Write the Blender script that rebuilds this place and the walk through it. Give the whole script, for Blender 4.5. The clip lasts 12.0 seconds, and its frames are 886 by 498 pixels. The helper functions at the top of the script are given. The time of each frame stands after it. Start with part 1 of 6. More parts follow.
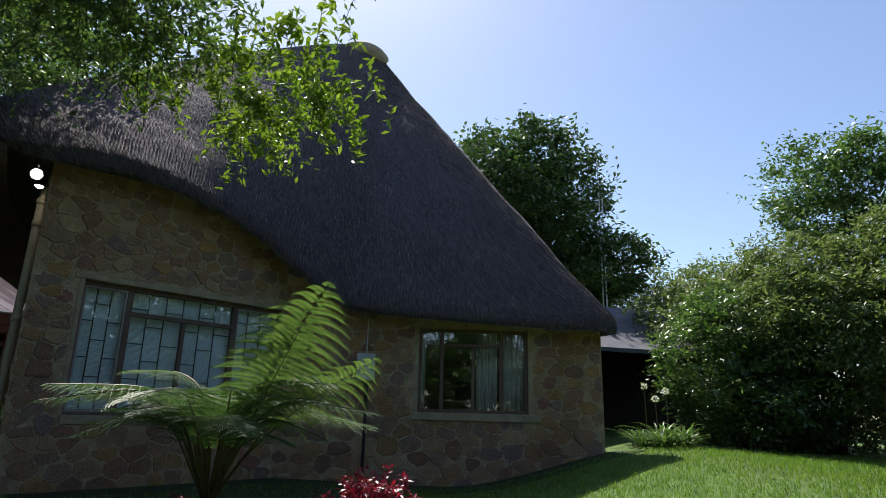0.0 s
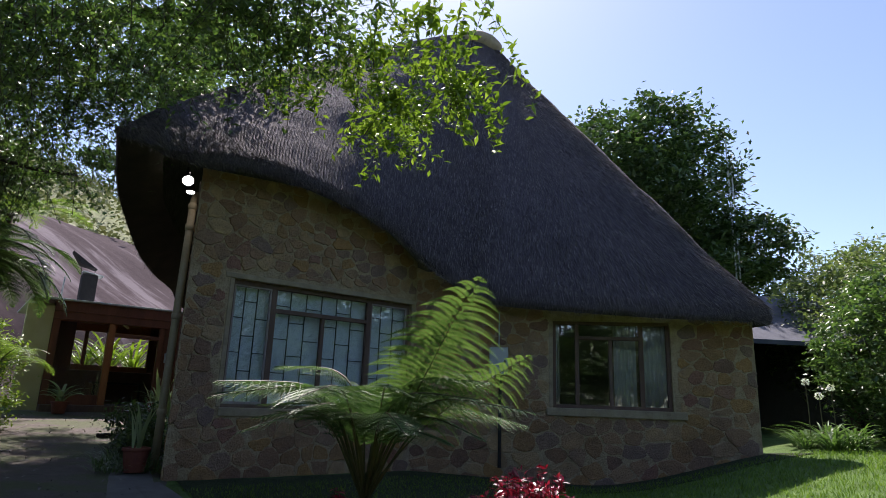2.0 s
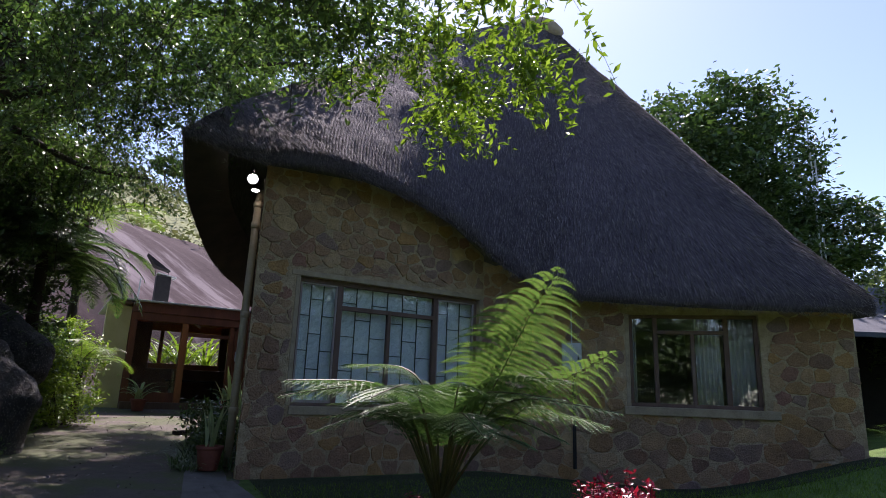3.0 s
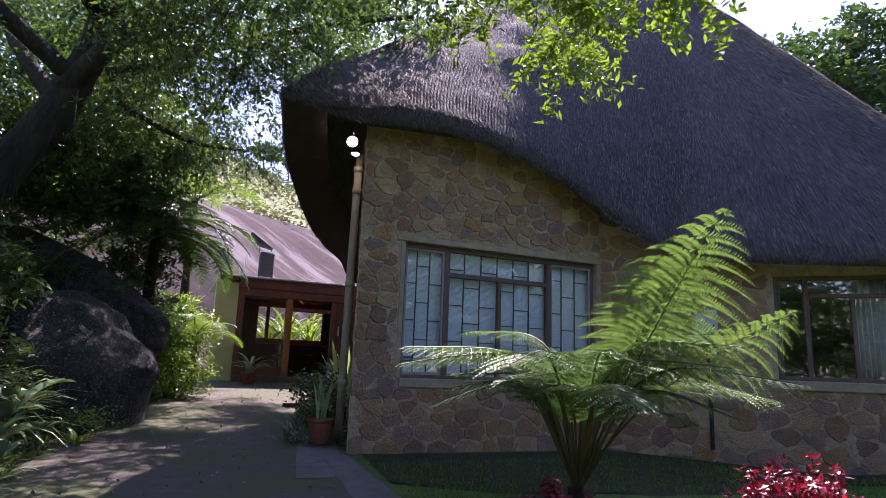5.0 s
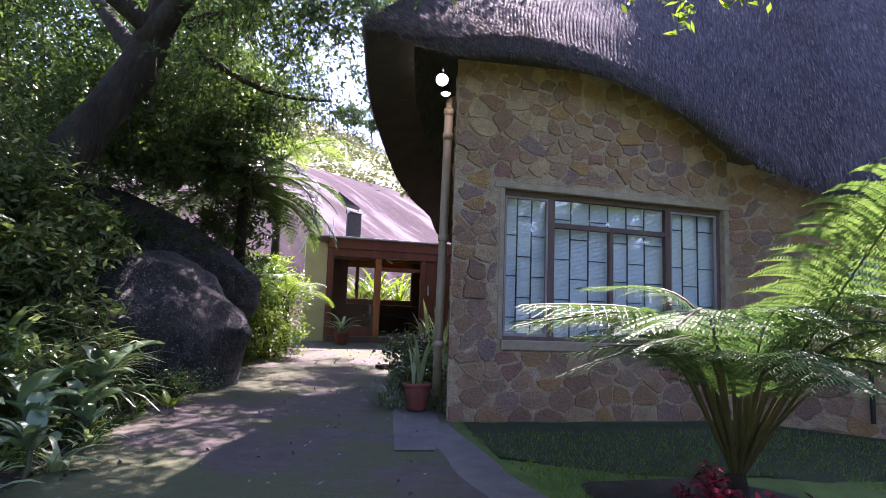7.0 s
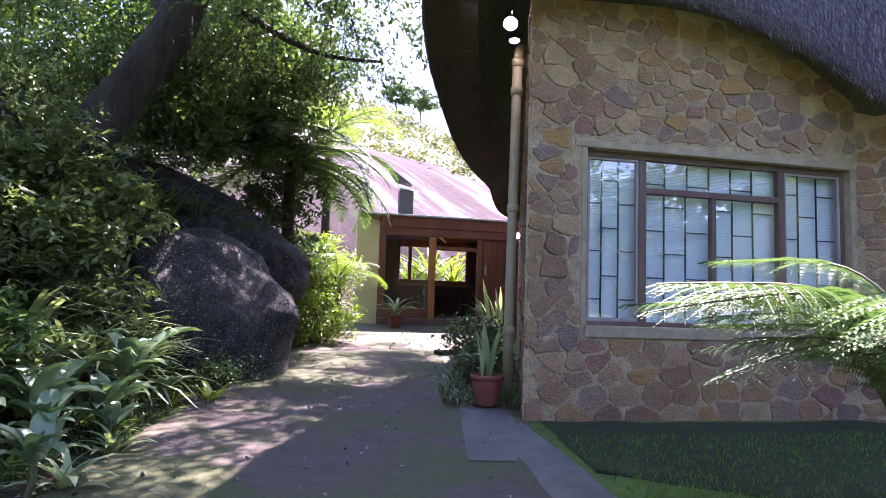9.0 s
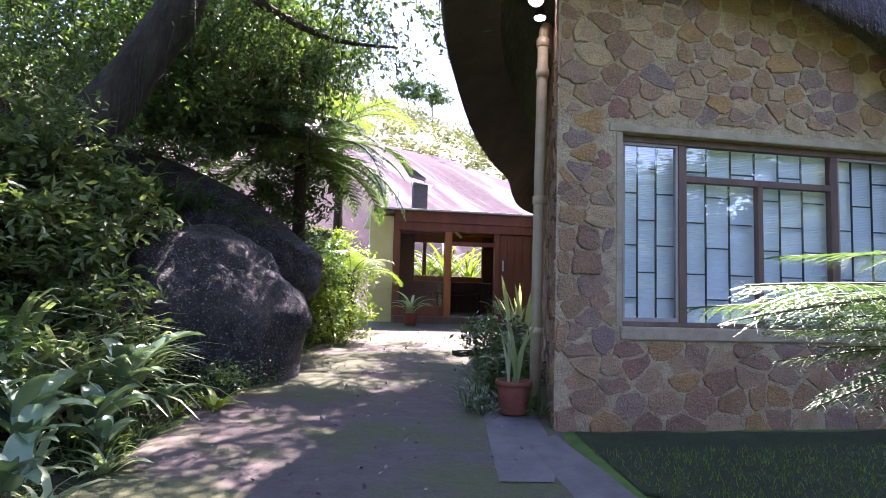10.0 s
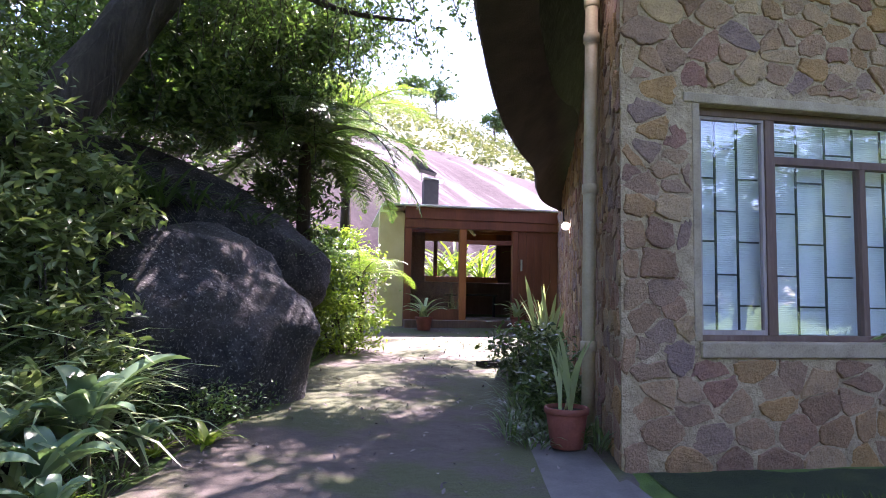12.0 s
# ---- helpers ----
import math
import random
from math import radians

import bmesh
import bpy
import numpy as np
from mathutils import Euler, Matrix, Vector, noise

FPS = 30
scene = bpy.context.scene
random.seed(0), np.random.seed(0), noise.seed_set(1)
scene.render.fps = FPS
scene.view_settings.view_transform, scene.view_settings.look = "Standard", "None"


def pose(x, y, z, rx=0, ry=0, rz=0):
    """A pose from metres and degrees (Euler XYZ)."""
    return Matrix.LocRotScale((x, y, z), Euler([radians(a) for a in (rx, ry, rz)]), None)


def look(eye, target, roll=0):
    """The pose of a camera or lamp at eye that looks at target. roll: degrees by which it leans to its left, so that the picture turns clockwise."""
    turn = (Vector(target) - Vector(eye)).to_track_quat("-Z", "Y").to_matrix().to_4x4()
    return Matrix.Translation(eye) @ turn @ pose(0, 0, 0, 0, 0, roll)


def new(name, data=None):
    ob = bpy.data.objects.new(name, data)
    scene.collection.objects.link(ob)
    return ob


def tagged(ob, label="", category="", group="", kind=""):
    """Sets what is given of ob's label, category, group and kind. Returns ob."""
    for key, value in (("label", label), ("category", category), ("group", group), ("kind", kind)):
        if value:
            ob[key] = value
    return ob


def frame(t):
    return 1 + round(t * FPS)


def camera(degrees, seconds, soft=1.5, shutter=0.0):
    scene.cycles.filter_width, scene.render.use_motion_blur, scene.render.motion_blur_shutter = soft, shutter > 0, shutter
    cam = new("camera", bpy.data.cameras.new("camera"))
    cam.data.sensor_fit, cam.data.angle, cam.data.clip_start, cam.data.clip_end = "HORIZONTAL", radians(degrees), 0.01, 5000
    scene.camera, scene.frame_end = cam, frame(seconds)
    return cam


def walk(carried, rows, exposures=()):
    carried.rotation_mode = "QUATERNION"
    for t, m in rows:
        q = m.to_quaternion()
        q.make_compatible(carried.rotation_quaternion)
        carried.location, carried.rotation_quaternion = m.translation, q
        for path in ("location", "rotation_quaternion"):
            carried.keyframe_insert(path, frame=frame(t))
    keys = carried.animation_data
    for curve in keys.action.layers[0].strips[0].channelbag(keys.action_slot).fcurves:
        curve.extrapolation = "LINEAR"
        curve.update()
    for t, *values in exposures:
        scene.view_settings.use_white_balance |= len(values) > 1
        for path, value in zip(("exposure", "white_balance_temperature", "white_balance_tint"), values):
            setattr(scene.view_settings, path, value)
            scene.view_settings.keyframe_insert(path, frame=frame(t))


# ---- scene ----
cam = camera(71.7, 12.0, soft=0.9)
PATH = [
    (0, (-0.276, 0.387, 1.805), (1.152, 1.686, 2.33), 1.4),
    (0.5, (-0.273, 0.453, 1.823), (1.074, 1.839, 2.338), 1.8),
    (1, (-0.378, 0.673, 1.86), (0.915, 2.114, 2.362), 1.9),
    (1.5, (-0.414, 0.791, 1.88), (0.824, 2.282, 2.372), 2.1),
    (2, (-0.435, 0.889, 1.878), (0.751, 2.425, 2.363), 2.1),
    (2.5, (-0.411, 1.058, 1.897), (0.707, 2.647, 2.373), 2.1),
    (3, (-0.328, 1.259, 1.901), (0.703, 2.908, 2.369), 2.1),
    (3.5, (-0.265, 1.407, 1.887), (0.685, 3.106, 2.343), 2.1),
    (5.5, (-0.211, 2.351, 1.825), (0.518, 4.18, 2.179), 2.2),
    (6, (-0.173, 2.592, 1.83), (0.491, 4.451, 2.15), 2.2),
    (6.5, (-0.123, 2.832, 1.836), (0.476, 4.719, 2.122), 2.1),
    (7, (-0.101, 3.035, 1.839), (0.439, 4.945, 2.087), 2.1),
    (7.5, (-0.115, 3.322, 1.838), (0.373, 5.249, 2.062), 2.1),
    (9.5, (-0.038, 4.408, 1.883), (0.328, 6.367, 2.053), 1.8),
    (10, (-0.043, 4.688, 1.908), (0.306, 6.65, 2.072), 1.6),
    (10.5, (-0.102, 4.97, 1.926), (0.243, 6.933, 2.09), 1.5),
    (11, (-0.128, 5.252, 1.942), (0.214, 7.216, 2.102), 1.4),
    (11.5, (-0.133, 5.576, 1.98), (0.207, 7.54, 2.138), 1.2),
    (12, (-0.126, 5.839, 2.002), (0.212, 7.804, 2.161), 1.1),
]
EXPOSURES = [(0, 0.55, 6450, 14), (2.5, 0.80, 6350, 25), (5.5, 1.80, 6250, 41), (6.5, 2.22, 6200, 44), (7.5, 2.55, 6200, 45), (9.5, 2.95, 6250, 43), (12, 2.95, 6200, 41)]
walk(cam, [(t, look(eye, target, roll)) for t, eye, target, roll in PATH], EXPOSURES)

# ---- world and sun ----
SUN = Vector((0.30, 0.50, 0.81)).normalized()
world = bpy.data.worlds.new("sky")
scene.world = world
world.use_nodes = True
wn = world.node_tree.nodes
sky = wn.new("ShaderNodeTexSky")
sky.sky_type = "NISHITA"
sky.sun_disc = False
sky.sun_elevation = math.asin(SUN.z)
sky.sun_rotation = math.atan2(SUN.x, SUN.y)
sky.air_density, sky.dust_density, sky.ozone_density = 1.0, 0.6, 1.8
wn["Background"].inputs["Strength"].default_value = 0.12
world.node_tree.links.new(sky.outputs[0], wn["Background"].inputs["Color"])
sun_data = bpy.data.lights.new("sun", "SUN")
sun_data.energy, sun_data.angle, sun_data.color = 5.0, radians(0.55), (1.0, 0.95, 0.86)
sun = new("sun", sun_data)
sun.matrix_world = look((30, 10, 40), (30 - SUN.x, 10 - SUN.y, 40 - SUN.z))

# ---- materials ----


def mat(name, rough=0.8, metal=0.0):
    m = bpy.data.materials.new(name)
    m.use_nodes = True
    b = m.node_tree.nodes["Principled BSDF"]
    b.inputs["Roughness"].default_value, b.inputs["Metallic"].default_value = rough, metal
    return m, m.node_tree, b


def coords(nt, scale=(1, 1, 1), kind="Object", turn=(0, 0, 0)):
    if kind == "world":
        src = nt.nodes.new("ShaderNodeNewGeometry").outputs["Position"]
    else:
        src = nt.nodes.new("ShaderNodeTexCoord").outputs[kind]
    mp = nt.nodes.new("ShaderNodeMapping")
    mp.inputs["Scale"].default_value = scale
    if any(turn):
        tp = nt.nodes.new("ShaderNodeMapping")
        tp.inputs["Rotation"].default_value = [radians(a) for a in turn]
        nt.links.new(src, tp.inputs["Vector"])
        src = tp.outputs[0]
    nt.links.new(src, mp.inputs["Vector"])
    return mp.outputs[0]


def noise_tex(nt, vec, scale, detail=6.0, rough=0.6):
    n = nt.nodes.new("ShaderNodeTexNoise")
    n.inputs["Scale"].default_value, n.inputs["Detail"].default_value, n.inputs["Roughness"].default_value = scale, detail, rough
    nt.links.new(vec, n.inputs["Vector"])
    return n.outputs["Fac"]


def ramp(nt, fac, stops):
    r = nt.nodes.new("ShaderNodeValToRGB")
    el = r.color_ramp.elements
    while len(el) < len(stops):
        el.new(0.5)
    for e, (p, c) in zip(el, stops):
        e.position, e.color = p, (*c, 1)
    nt.links.new(fac, r.inputs["Fac"])
    return r.outputs["Color"]


def blend(nt, fac, a, b, mode="MIX"):
    m = nt.nodes.new("ShaderNodeMix")
    m.data_type, m.blend_type = "RGBA", mode
    for value, socket in ((fac, m.inputs[0]), (a, m.inputs[6]), (b, m.inputs[7])):
        if isinstance(value, (int, float)):
            socket.default_value = value
        elif isinstance(value, tuple):
            socket.default_value = (*value, 1)
        else:
            nt.links.new(value, socket)
    return m.outputs[2]


def bump(nt, bsdf, height, strength=0.4, dist=0.02):
    b = nt.nodes.new("ShaderNodeBump")
    b.inputs["Strength"].default_value, b.inputs["Distance"].default_value = strength, dist
    nt.links.new(height, b.inputs["Height"])
    nt.links.new(b.outputs[0], bsdf.inputs["Normal"])


def grain(name, stops, scale=6.0, rough=0.85, fine=40.0, strength=0.4, dist=0.01, stretch=(1, 1, 1), metal=0.0, kind="Object"):
    """A surface with colour drifting at one scale and relief at a finer one."""
    m, nt, b = mat(name, rough, metal)
    v = coords(nt, stretch, kind)
    big, small = noise_tex(nt, v, scale, 8), noise_tex(nt, v, fine, 5)
    col = blend(nt, 0.35, ramp(nt, big, stops), ramp(nt, small, stops))
    nt.links.new(col, b.inputs["Base Color"])
    bump(nt, b, small, strength, dist)
    return m


def island_random(nt):
    return nt.nodes.new("ShaderNodeNewGeometry").outputs["Random Per Island"]


def leaf_mat(name, stops, translucent=0.35, rough=0.45, gloss=0.5):
    """Leaves that vary one by one and let some light through."""
    m, nt, b = mat(name, rough)
    col = ramp(nt, island_random(nt), stops)
    nt.links.new(col, b.inputs["Base Color"])
    b.inputs["Specular IOR Level"].default_value = gloss
    tr = nt.nodes.new("ShaderNodeBsdfTranslucent")
    nt.links.new(blend(nt, 1.0, col, (1.25, 1.4, 0.72), "MULTIPLY"), tr.inputs["Color"])
    mix = nt.nodes.new("ShaderNodeMixShader")
    mix.inputs[0].default_value = translucent
    nt.links.new(b.outputs[0], mix.inputs[1])
    nt.links.new(tr.outputs[0], mix.inputs[2])
    nt.links.new(mix.outputs[0], nt.nodes["Material Output"].inputs["Surface"])
    return m


def stone_mat():
    m, nt, b = mat("sandstone", 0.88)
    rnd = nt.nodes.new("ShaderNodeObjectInfo").outputs["Random"]
    isl = island_random(nt)
    add = nt.nodes.new("ShaderNodeMath")
    add.operation = "ADD"
    nt.links.new(rnd, add.inputs[0])
    nt.links.new(isl, add.inputs[1])
    fr = nt.nodes.new("ShaderNodeMath")
    fr.operation = "FRACT"
    nt.links.new(add.outputs[0], fr.inputs[0])
    base = ramp(nt, fr.outputs[0], [(0.0, (0.20, 0.104, 0.078)), (0.15, (0.42, 0.24, 0.075)), (0.3, (0.28, 0.17, 0.118)), (0.4, (0.52, 0.38, 0.215)),
                                    (0.52, (0.36, 0.215, 0.122)), (0.66, (0.22, 0.15, 0.152)), (0.8, (0.42, 0.275, 0.155)), (1.0, (0.27, 0.112, 0.092))])
    v = coords(nt, (1, 1, 1), "world")
    big, small = noise_tex(nt, v, 5.0, 8, 0.65), noise_tex(nt, v, 45.0, 6, 0.65)
    col = blend(nt, 0.45, base, ramp(nt, big, [(0.3, (0.12, 0.09, 0.07)), (0.55, (0.5, 0.42, 0.32)), (0.75, (0.85, 0.75, 0.6))]), "OVERLAY")
    col = blend(nt, 0.25, col, ramp(nt, small, [(0.35, (0.10, 0.065, 0.045)), (0.7, (0.55, 0.40, 0.28))]))
    nt.links.new(col, b.inputs["Base Color"])
    mx = nt.nodes.new("ShaderNodeMath")
    mx.operation = "ADD"
    nt.links.new(small, mx.inputs[0])
    nt.links.new(noise_tex(nt, v, 14.0, 6, 0.6), mx.inputs[1])
    bump(nt, b, mx.outputs[0], 0.9, 0.028)
    return m


def thatch_mat():
    m, nt, b = mat("thatch", 0.9)
    v = coords(nt, (1, 1, 1), "UV")
    mp = nt.nodes.new("ShaderNodeMapping")
    mp.inputs["Scale"].default_value = (22.0, 1.6, 1.0)
    nt.links.new(v, mp.inputs["Vector"])
    straw = noise_tex(nt, mp.outputs[0], 2.2, 8, 0.7)
    patch = noise_tex(nt, v, 0.9, 5, 0.6)
    mid = noise_tex(nt, v, 5.0, 6, 0.65)
    col = ramp(nt, straw, [(0.28, (0.038, 0.032, 0.041)), (0.5, (0.122, 0.101, 0.122)), (0.72, (0.33, 0.275, 0.315))])
    col = blend(nt, 0.5, col, ramp(nt, patch, [(0.3, (0.3, 0.28, 0.3)), (0.7, (0.72, 0.66, 0.6))]), "OVERLAY")
    col = blend(nt, 0.3, col, ramp(nt, mid, [(0.35, (0.03, 0.026, 0.027)), (0.7, (0.16, 0.135, 0.13))]))
    nt.links.new(col, b.inputs["Base Color"])
    mx = nt.nodes.new("ShaderNodeMath")
    mx.operation = "ADD"
    nt.links.new(straw, mx.inputs[0])
    nt.links.new(mid, mx.inputs[1])
    bump(nt, b, mx.outputs[0], 1.0, 0.09)
    return m


def glass_mat(name, tint=(0.96, 0.98, 0.98), rough=0.0):
    m, nt, b = mat(name, rough)
    tr = nt.nodes.new("ShaderNodeBsdfTransparent")
    tr.inputs["Color"].default_value = (*tint, 1)
    gl = nt.nodes.new("ShaderNodeBsdfGlossy")
    gl.inputs["Roughness"].default_value = 0.01
    lw = nt.nodes.new("ShaderNodeLayerWeight")
    lw.inputs["Blend"].default_value = 0.5
    pw = nt.nodes.new("ShaderNodeMath")
    pw.operation = "POWER"
    pw.inputs[1].default_value = 3.5
    nt.links.new(lw.outputs["Facing"], pw.inputs[0])
    fr = nt.nodes.new("ShaderNodeMath")
    fr.operation = "MULTIPLY_ADD"
    fr.inputs[1].default_value, fr.inputs[2].default_value = 0.85, 0.12
    nt.links.new(pw.outputs[0], fr.inputs[0])
    mix = nt.nodes.new("ShaderNodeMixShader")
    nt.links.new(fr.outputs[0], mix.inputs[0])
    nt.links.new(tr.outputs[0], mix.inputs[1])
    nt.links.new(gl.outputs[0], mix.inputs[2])
    nt.links.new(mix.outputs[0], nt.nodes["Material Output"].inputs["Surface"])
    return m


def ground_mat():
    m, nt, b = mat("soil_and_turf", 0.95)
    v = coords(nt, (1, 1, 1), "world")
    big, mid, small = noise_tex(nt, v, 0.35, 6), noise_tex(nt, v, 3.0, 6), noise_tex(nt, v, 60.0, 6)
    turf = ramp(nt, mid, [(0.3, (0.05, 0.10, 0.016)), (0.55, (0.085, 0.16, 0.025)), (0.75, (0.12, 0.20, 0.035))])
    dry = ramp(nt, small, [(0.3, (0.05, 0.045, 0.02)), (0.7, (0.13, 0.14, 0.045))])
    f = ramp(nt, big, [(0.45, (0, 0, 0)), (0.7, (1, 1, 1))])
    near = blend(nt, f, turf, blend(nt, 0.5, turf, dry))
    sep = nt.nodes.new("ShaderNodeSeparateXYZ")
    nt.links.new(nt.nodes.new("ShaderNodeNewGeometry").outputs["Position"], sep.inputs[0])
    hill = nt.nodes.new("ShaderNodeMapRange")
    hill.inputs["From Min"].default_value, hill.inputs["From Max"].default_value = 27, 40
    nt.links.new(sep.outputs["Y"], hill.inputs["Value"])
    hay = ramp(nt, mid, [(0.3, (0.09, 0.11, 0.035)), (0.55, (0.17, 0.19, 0.075)), (0.75, (0.27, 0.26, 0.13))])
    nt.links.new(blend(nt, hill.outputs[0], near, hay), b.inputs["Base Color"])
    bump(nt, b, small, 0.8, 0.03)
    return m


def path_mat():
    m, nt, b = mat("worn_concrete_path", 0.9)
    v = coords(nt, (1, 1, 1), "world")
    big, mid, small = noise_tex(nt, v, 0.8, 6), noise_tex(nt, v, 5.0, 8, 0.7), noise_tex(nt, v, 90.0, 5)
    base = blend(nt, 0.4, ramp(nt, mid, [(0.3, (0.042, 0.033, 0.029)), (0.7, (0.118, 0.093, 0.08))]), ramp(nt, small, [(0.3, (0.028, 0.022, 0.02)), (0.7, (0.16, 0.126, 0.106))]))
    moss = ramp(nt, small, [(0.3, (0.03, 0.04, 0.012)), (0.7, (0.10, 0.115, 0.04))])
    f = ramp(nt, big, [(0.44, (0, 0, 0)), (0.54, (0.9, 0.9, 0.9))])
    nt.links.new(blend(nt, f, base, moss), b.inputs["Base Color"])
    bump(nt, b, mid, 0.7, 0.04)
    return m


def granite_mat():
    m, nt, b = mat("dark_granite", 0.85)
    v = coords(nt, (1, 1, 1), "world")
    big, mid, small = noise_tex(nt, v, 0.9, 6), noise_tex(nt, v, 6.0, 8, 0.7), noise_tex(nt, v, 38.0, 4)
    col = ramp(nt, mid, [(0.35, (0.012, 0.012, 0.014)), (0.52, (0.032, 0.030, 0.033)), (0.68, (0.08, 0.073, 0.073))])
    f = ramp(nt, small, [(0.57, (0, 0, 0)), (0.66, (0.8, 0.8, 0.8))])
    col = blend(nt, f, col, (0.30, 0.29, 0.26))
    f2 = ramp(nt, big, [(0.5, (0, 0, 0)), (0.75, (0.5, 0.5, 0.5))])
    nt.links.new(blend(nt, f2, col, (0.21, 0.165, 0.14)), b.inputs["Base Color"])
    bump(nt, b, mid, 1.0, 0.12)
    return m


def slope_rock_mat():
    m, nt, b = mat("streaked_granite_slope", 0.95)
    b.inputs["Specular IOR Level"].default_value = 0.12
    v = coords(nt, (0.42, 0.035, 0.035), "world", (0, 0, -24))
    streak, fine = noise_tex(nt, v, 1.3, 8, 0.65), noise_tex(nt, coords(nt, (1, 1, 1), "world"), 2.2, 8, 0.7)
    col = ramp(nt, streak, [(0.38, (0.015, 0.009, 0.0105)), (0.46, (0.040, 0.0245, 0.0275)), (0.55, (0.062, 0.041, 0.045)), (0.62, (0.22, 0.185, 0.193))])
    col = blend(nt, 0.3, col, ramp(nt, fine, [(0.3, (0.025, 0.0165, 0.019)), (0.7, (0.085, 0.063, 0.067))]))
    nt.links.new(col, b.inputs["Base Color"])
    bump(nt, b, fine, 0.5, 0.1)
    return m


M_STONE = stone_mat()
M_MORTAR = grain("pale_mortar", [(0.3, (0.24, 0.17, 0.10)), (0.5, (0.40, 0.30, 0.185)), (0.75, (0.56, 0.44, 0.29))], 7, 0.92, 34, 1.0, 0.03, kind="world")
M_THATCH = thatch_mat()
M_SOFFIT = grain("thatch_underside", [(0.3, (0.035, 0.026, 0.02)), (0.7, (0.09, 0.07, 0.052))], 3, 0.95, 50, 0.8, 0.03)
M_STRAW = leaf_mat("cut_straw", [(0.0, (0.05, 0.042, 0.046)), (0.5, (0.135, 0.113, 0.120)), (1.0, (0.36, 0.31, 0.30))], 0.1, 0.8, 0.2)
M_GROUND, M_PATH, M_BOULDER, M_SLOPE = ground_mat(), path_mat(), granite_mat(), slope_rock_mat()
M_SOIL = grain("leafy_soil", [(0.3, (0.018, 0.016, 0.010)), (0.55, (0.040, 0.034, 0.022)), (0.75, (0.09, 0.07, 0.048))], 3, 0.95, 45, 0.9, 0.03, kind="world")
# mossy green with the house's shade worked into the colour
M_SHADE_MOSS = grain("shade_darkened_mossy_turf", [(0.3, (0.016, 0.026, 0.008)), (0.55, (0.034, 0.052, 0.014)), (0.75, (0.07, 0.088, 0.026))], 4, 0.95, 60, 1.0, 0.04, kind="world")
M_SLAB = grain("cement_slab", [(0.3, (0.075, 0.068, 0.066)), (0.7, (0.165, 0.152, 0.146))], 3.5, 0.9, 60, 0.4, 0.01, kind="world")
M_CEMENT = grain("cement_render", [(0.3, (0.20, 0.15, 0.10)), (0.5, (0.33, 0.26, 0.175)), (0.75, (0.46, 0.375, 0.26))], 5, 0.9, 60, 0.6, 0.01, kind="world")
M_FRAME = grain("weathered_brown_timber", [(0.3, (0.085, 0.045, 0.032)), (0.55, (0.145, 0.086, 0.064)), (0.75, (0.22, 0.155, 0.125))], 5, 0.7, 50, 0.4, 0.004, (1, 1, 0.15))
M_SASH = grain("sun_bleached_timber", [(0.3, (0.22, 0.17, 0.16)), (0.55, (0.32, 0.27, 0.26)), (0.75, (0.42, 0.37, 0.36))], 6, 0.75, 50, 0.4, 0.004, (1, 1, 0.15))
M_REDWOOD = grain("varnished_red_timber", [(0.3, (0.10, 0.030, 0.016)), (0.55, (0.18, 0.058, 0.028)), (0.75, (0.25, 0.09, 0.042))], 4, 0.45, 40, 0.3, 0.004, (1, 1, 0.12))
# brighter copy of the red timber, with the annexe's sunlit glow in its colour
M_ORANGEWOOD = grain("sun_brightened_orange_timber", [(0.3, (0.24, 0.072, 0.022)), (0.55, (0.36, 0.13, 0.04)), (0.75, (0.46, 0.19, 0.065))], 4, 0.45, 40, 0.3, 0.004, (1, 1, 0.12))
M_BAR = grain("dark_green_steel", [(0.3, (0.02, 0.03, 0.03)), (0.7, (0.05, 0.065, 0.065))], 8, 0.5, 60, 0.2, 0.002, metal=0.3)
M_CURTAIN = grain("pale_blue_blind", [(0.3, (0.84, 0.90, 0.94)), (0.7, (0.92, 0.95, 0.97))], 1.2, 0.9, 30, 0.15, 0.004, (0.3, 1, 4))
M_DRAPE = grain("cream_drape", [(0.3, (0.55, 0.54, 0.52)), (0.7, (0.75, 0.74, 0.72))], 3, 0.95, 60, 0.3, 0.004)
M_GLASS = glass_mat("window_glass")
M_PIPE = grain("cream_painted_pipe", [(0.3, (0.36, 0.29, 0.18)), (0.55, (0.48, 0.40, 0.26)), (0.75, (0.54, 0.47, 0.33))], 5, 0.5, 45, 0.2, 0.003)
M_CREAM = grain("cream_plaster", [(0.3, (0.46, 0.40, 0.20)), (0.7, (0.62, 0.56, 0.32))], 2, 0.9, 50, 0.4, 0.006, kind="world")
M_ROOM = grain("room_plaster", [(0.3, (0.30, 0.27, 0.23)), (0.7, (0.42, 0.39, 0.34))], 2, 0.9, 40, 0.3, 0.004)
M_BARK = grain("rough_bark", [(0.3, (0.022, 0.017, 0.014)), (0.55, (0.062, 0.049, 0.041)), (0.75, (0.13, 0.108, 0.092))], 4, 0.95, 22, 1.0, 0.07, (1, 1, 0.25))
M_FIBRE = grain("fern_trunk_fibre", [(0.3, (0.02, 0.014, 0.01)), (0.7, (0.07, 0.048, 0.032))], 8, 0.95, 50, 1.0, 0.03, (1, 1, 0.2))
M_STALK = grain("green_stalk", [(0.3, (0.035, 0.035, 0.014)), (0.7, (0.11, 0.115, 0.038))], 6, 0.6, 50, 0.2, 0.004)
M_TERRA = grain("terracotta", [(0.3, (0.15, 0.04, 0.03)), (0.55, (0.22, 0.066, 0.046)), (0.75, (0.28, 0.11, 0.08))], 6, 0.8, 50, 0.4, 0.005)
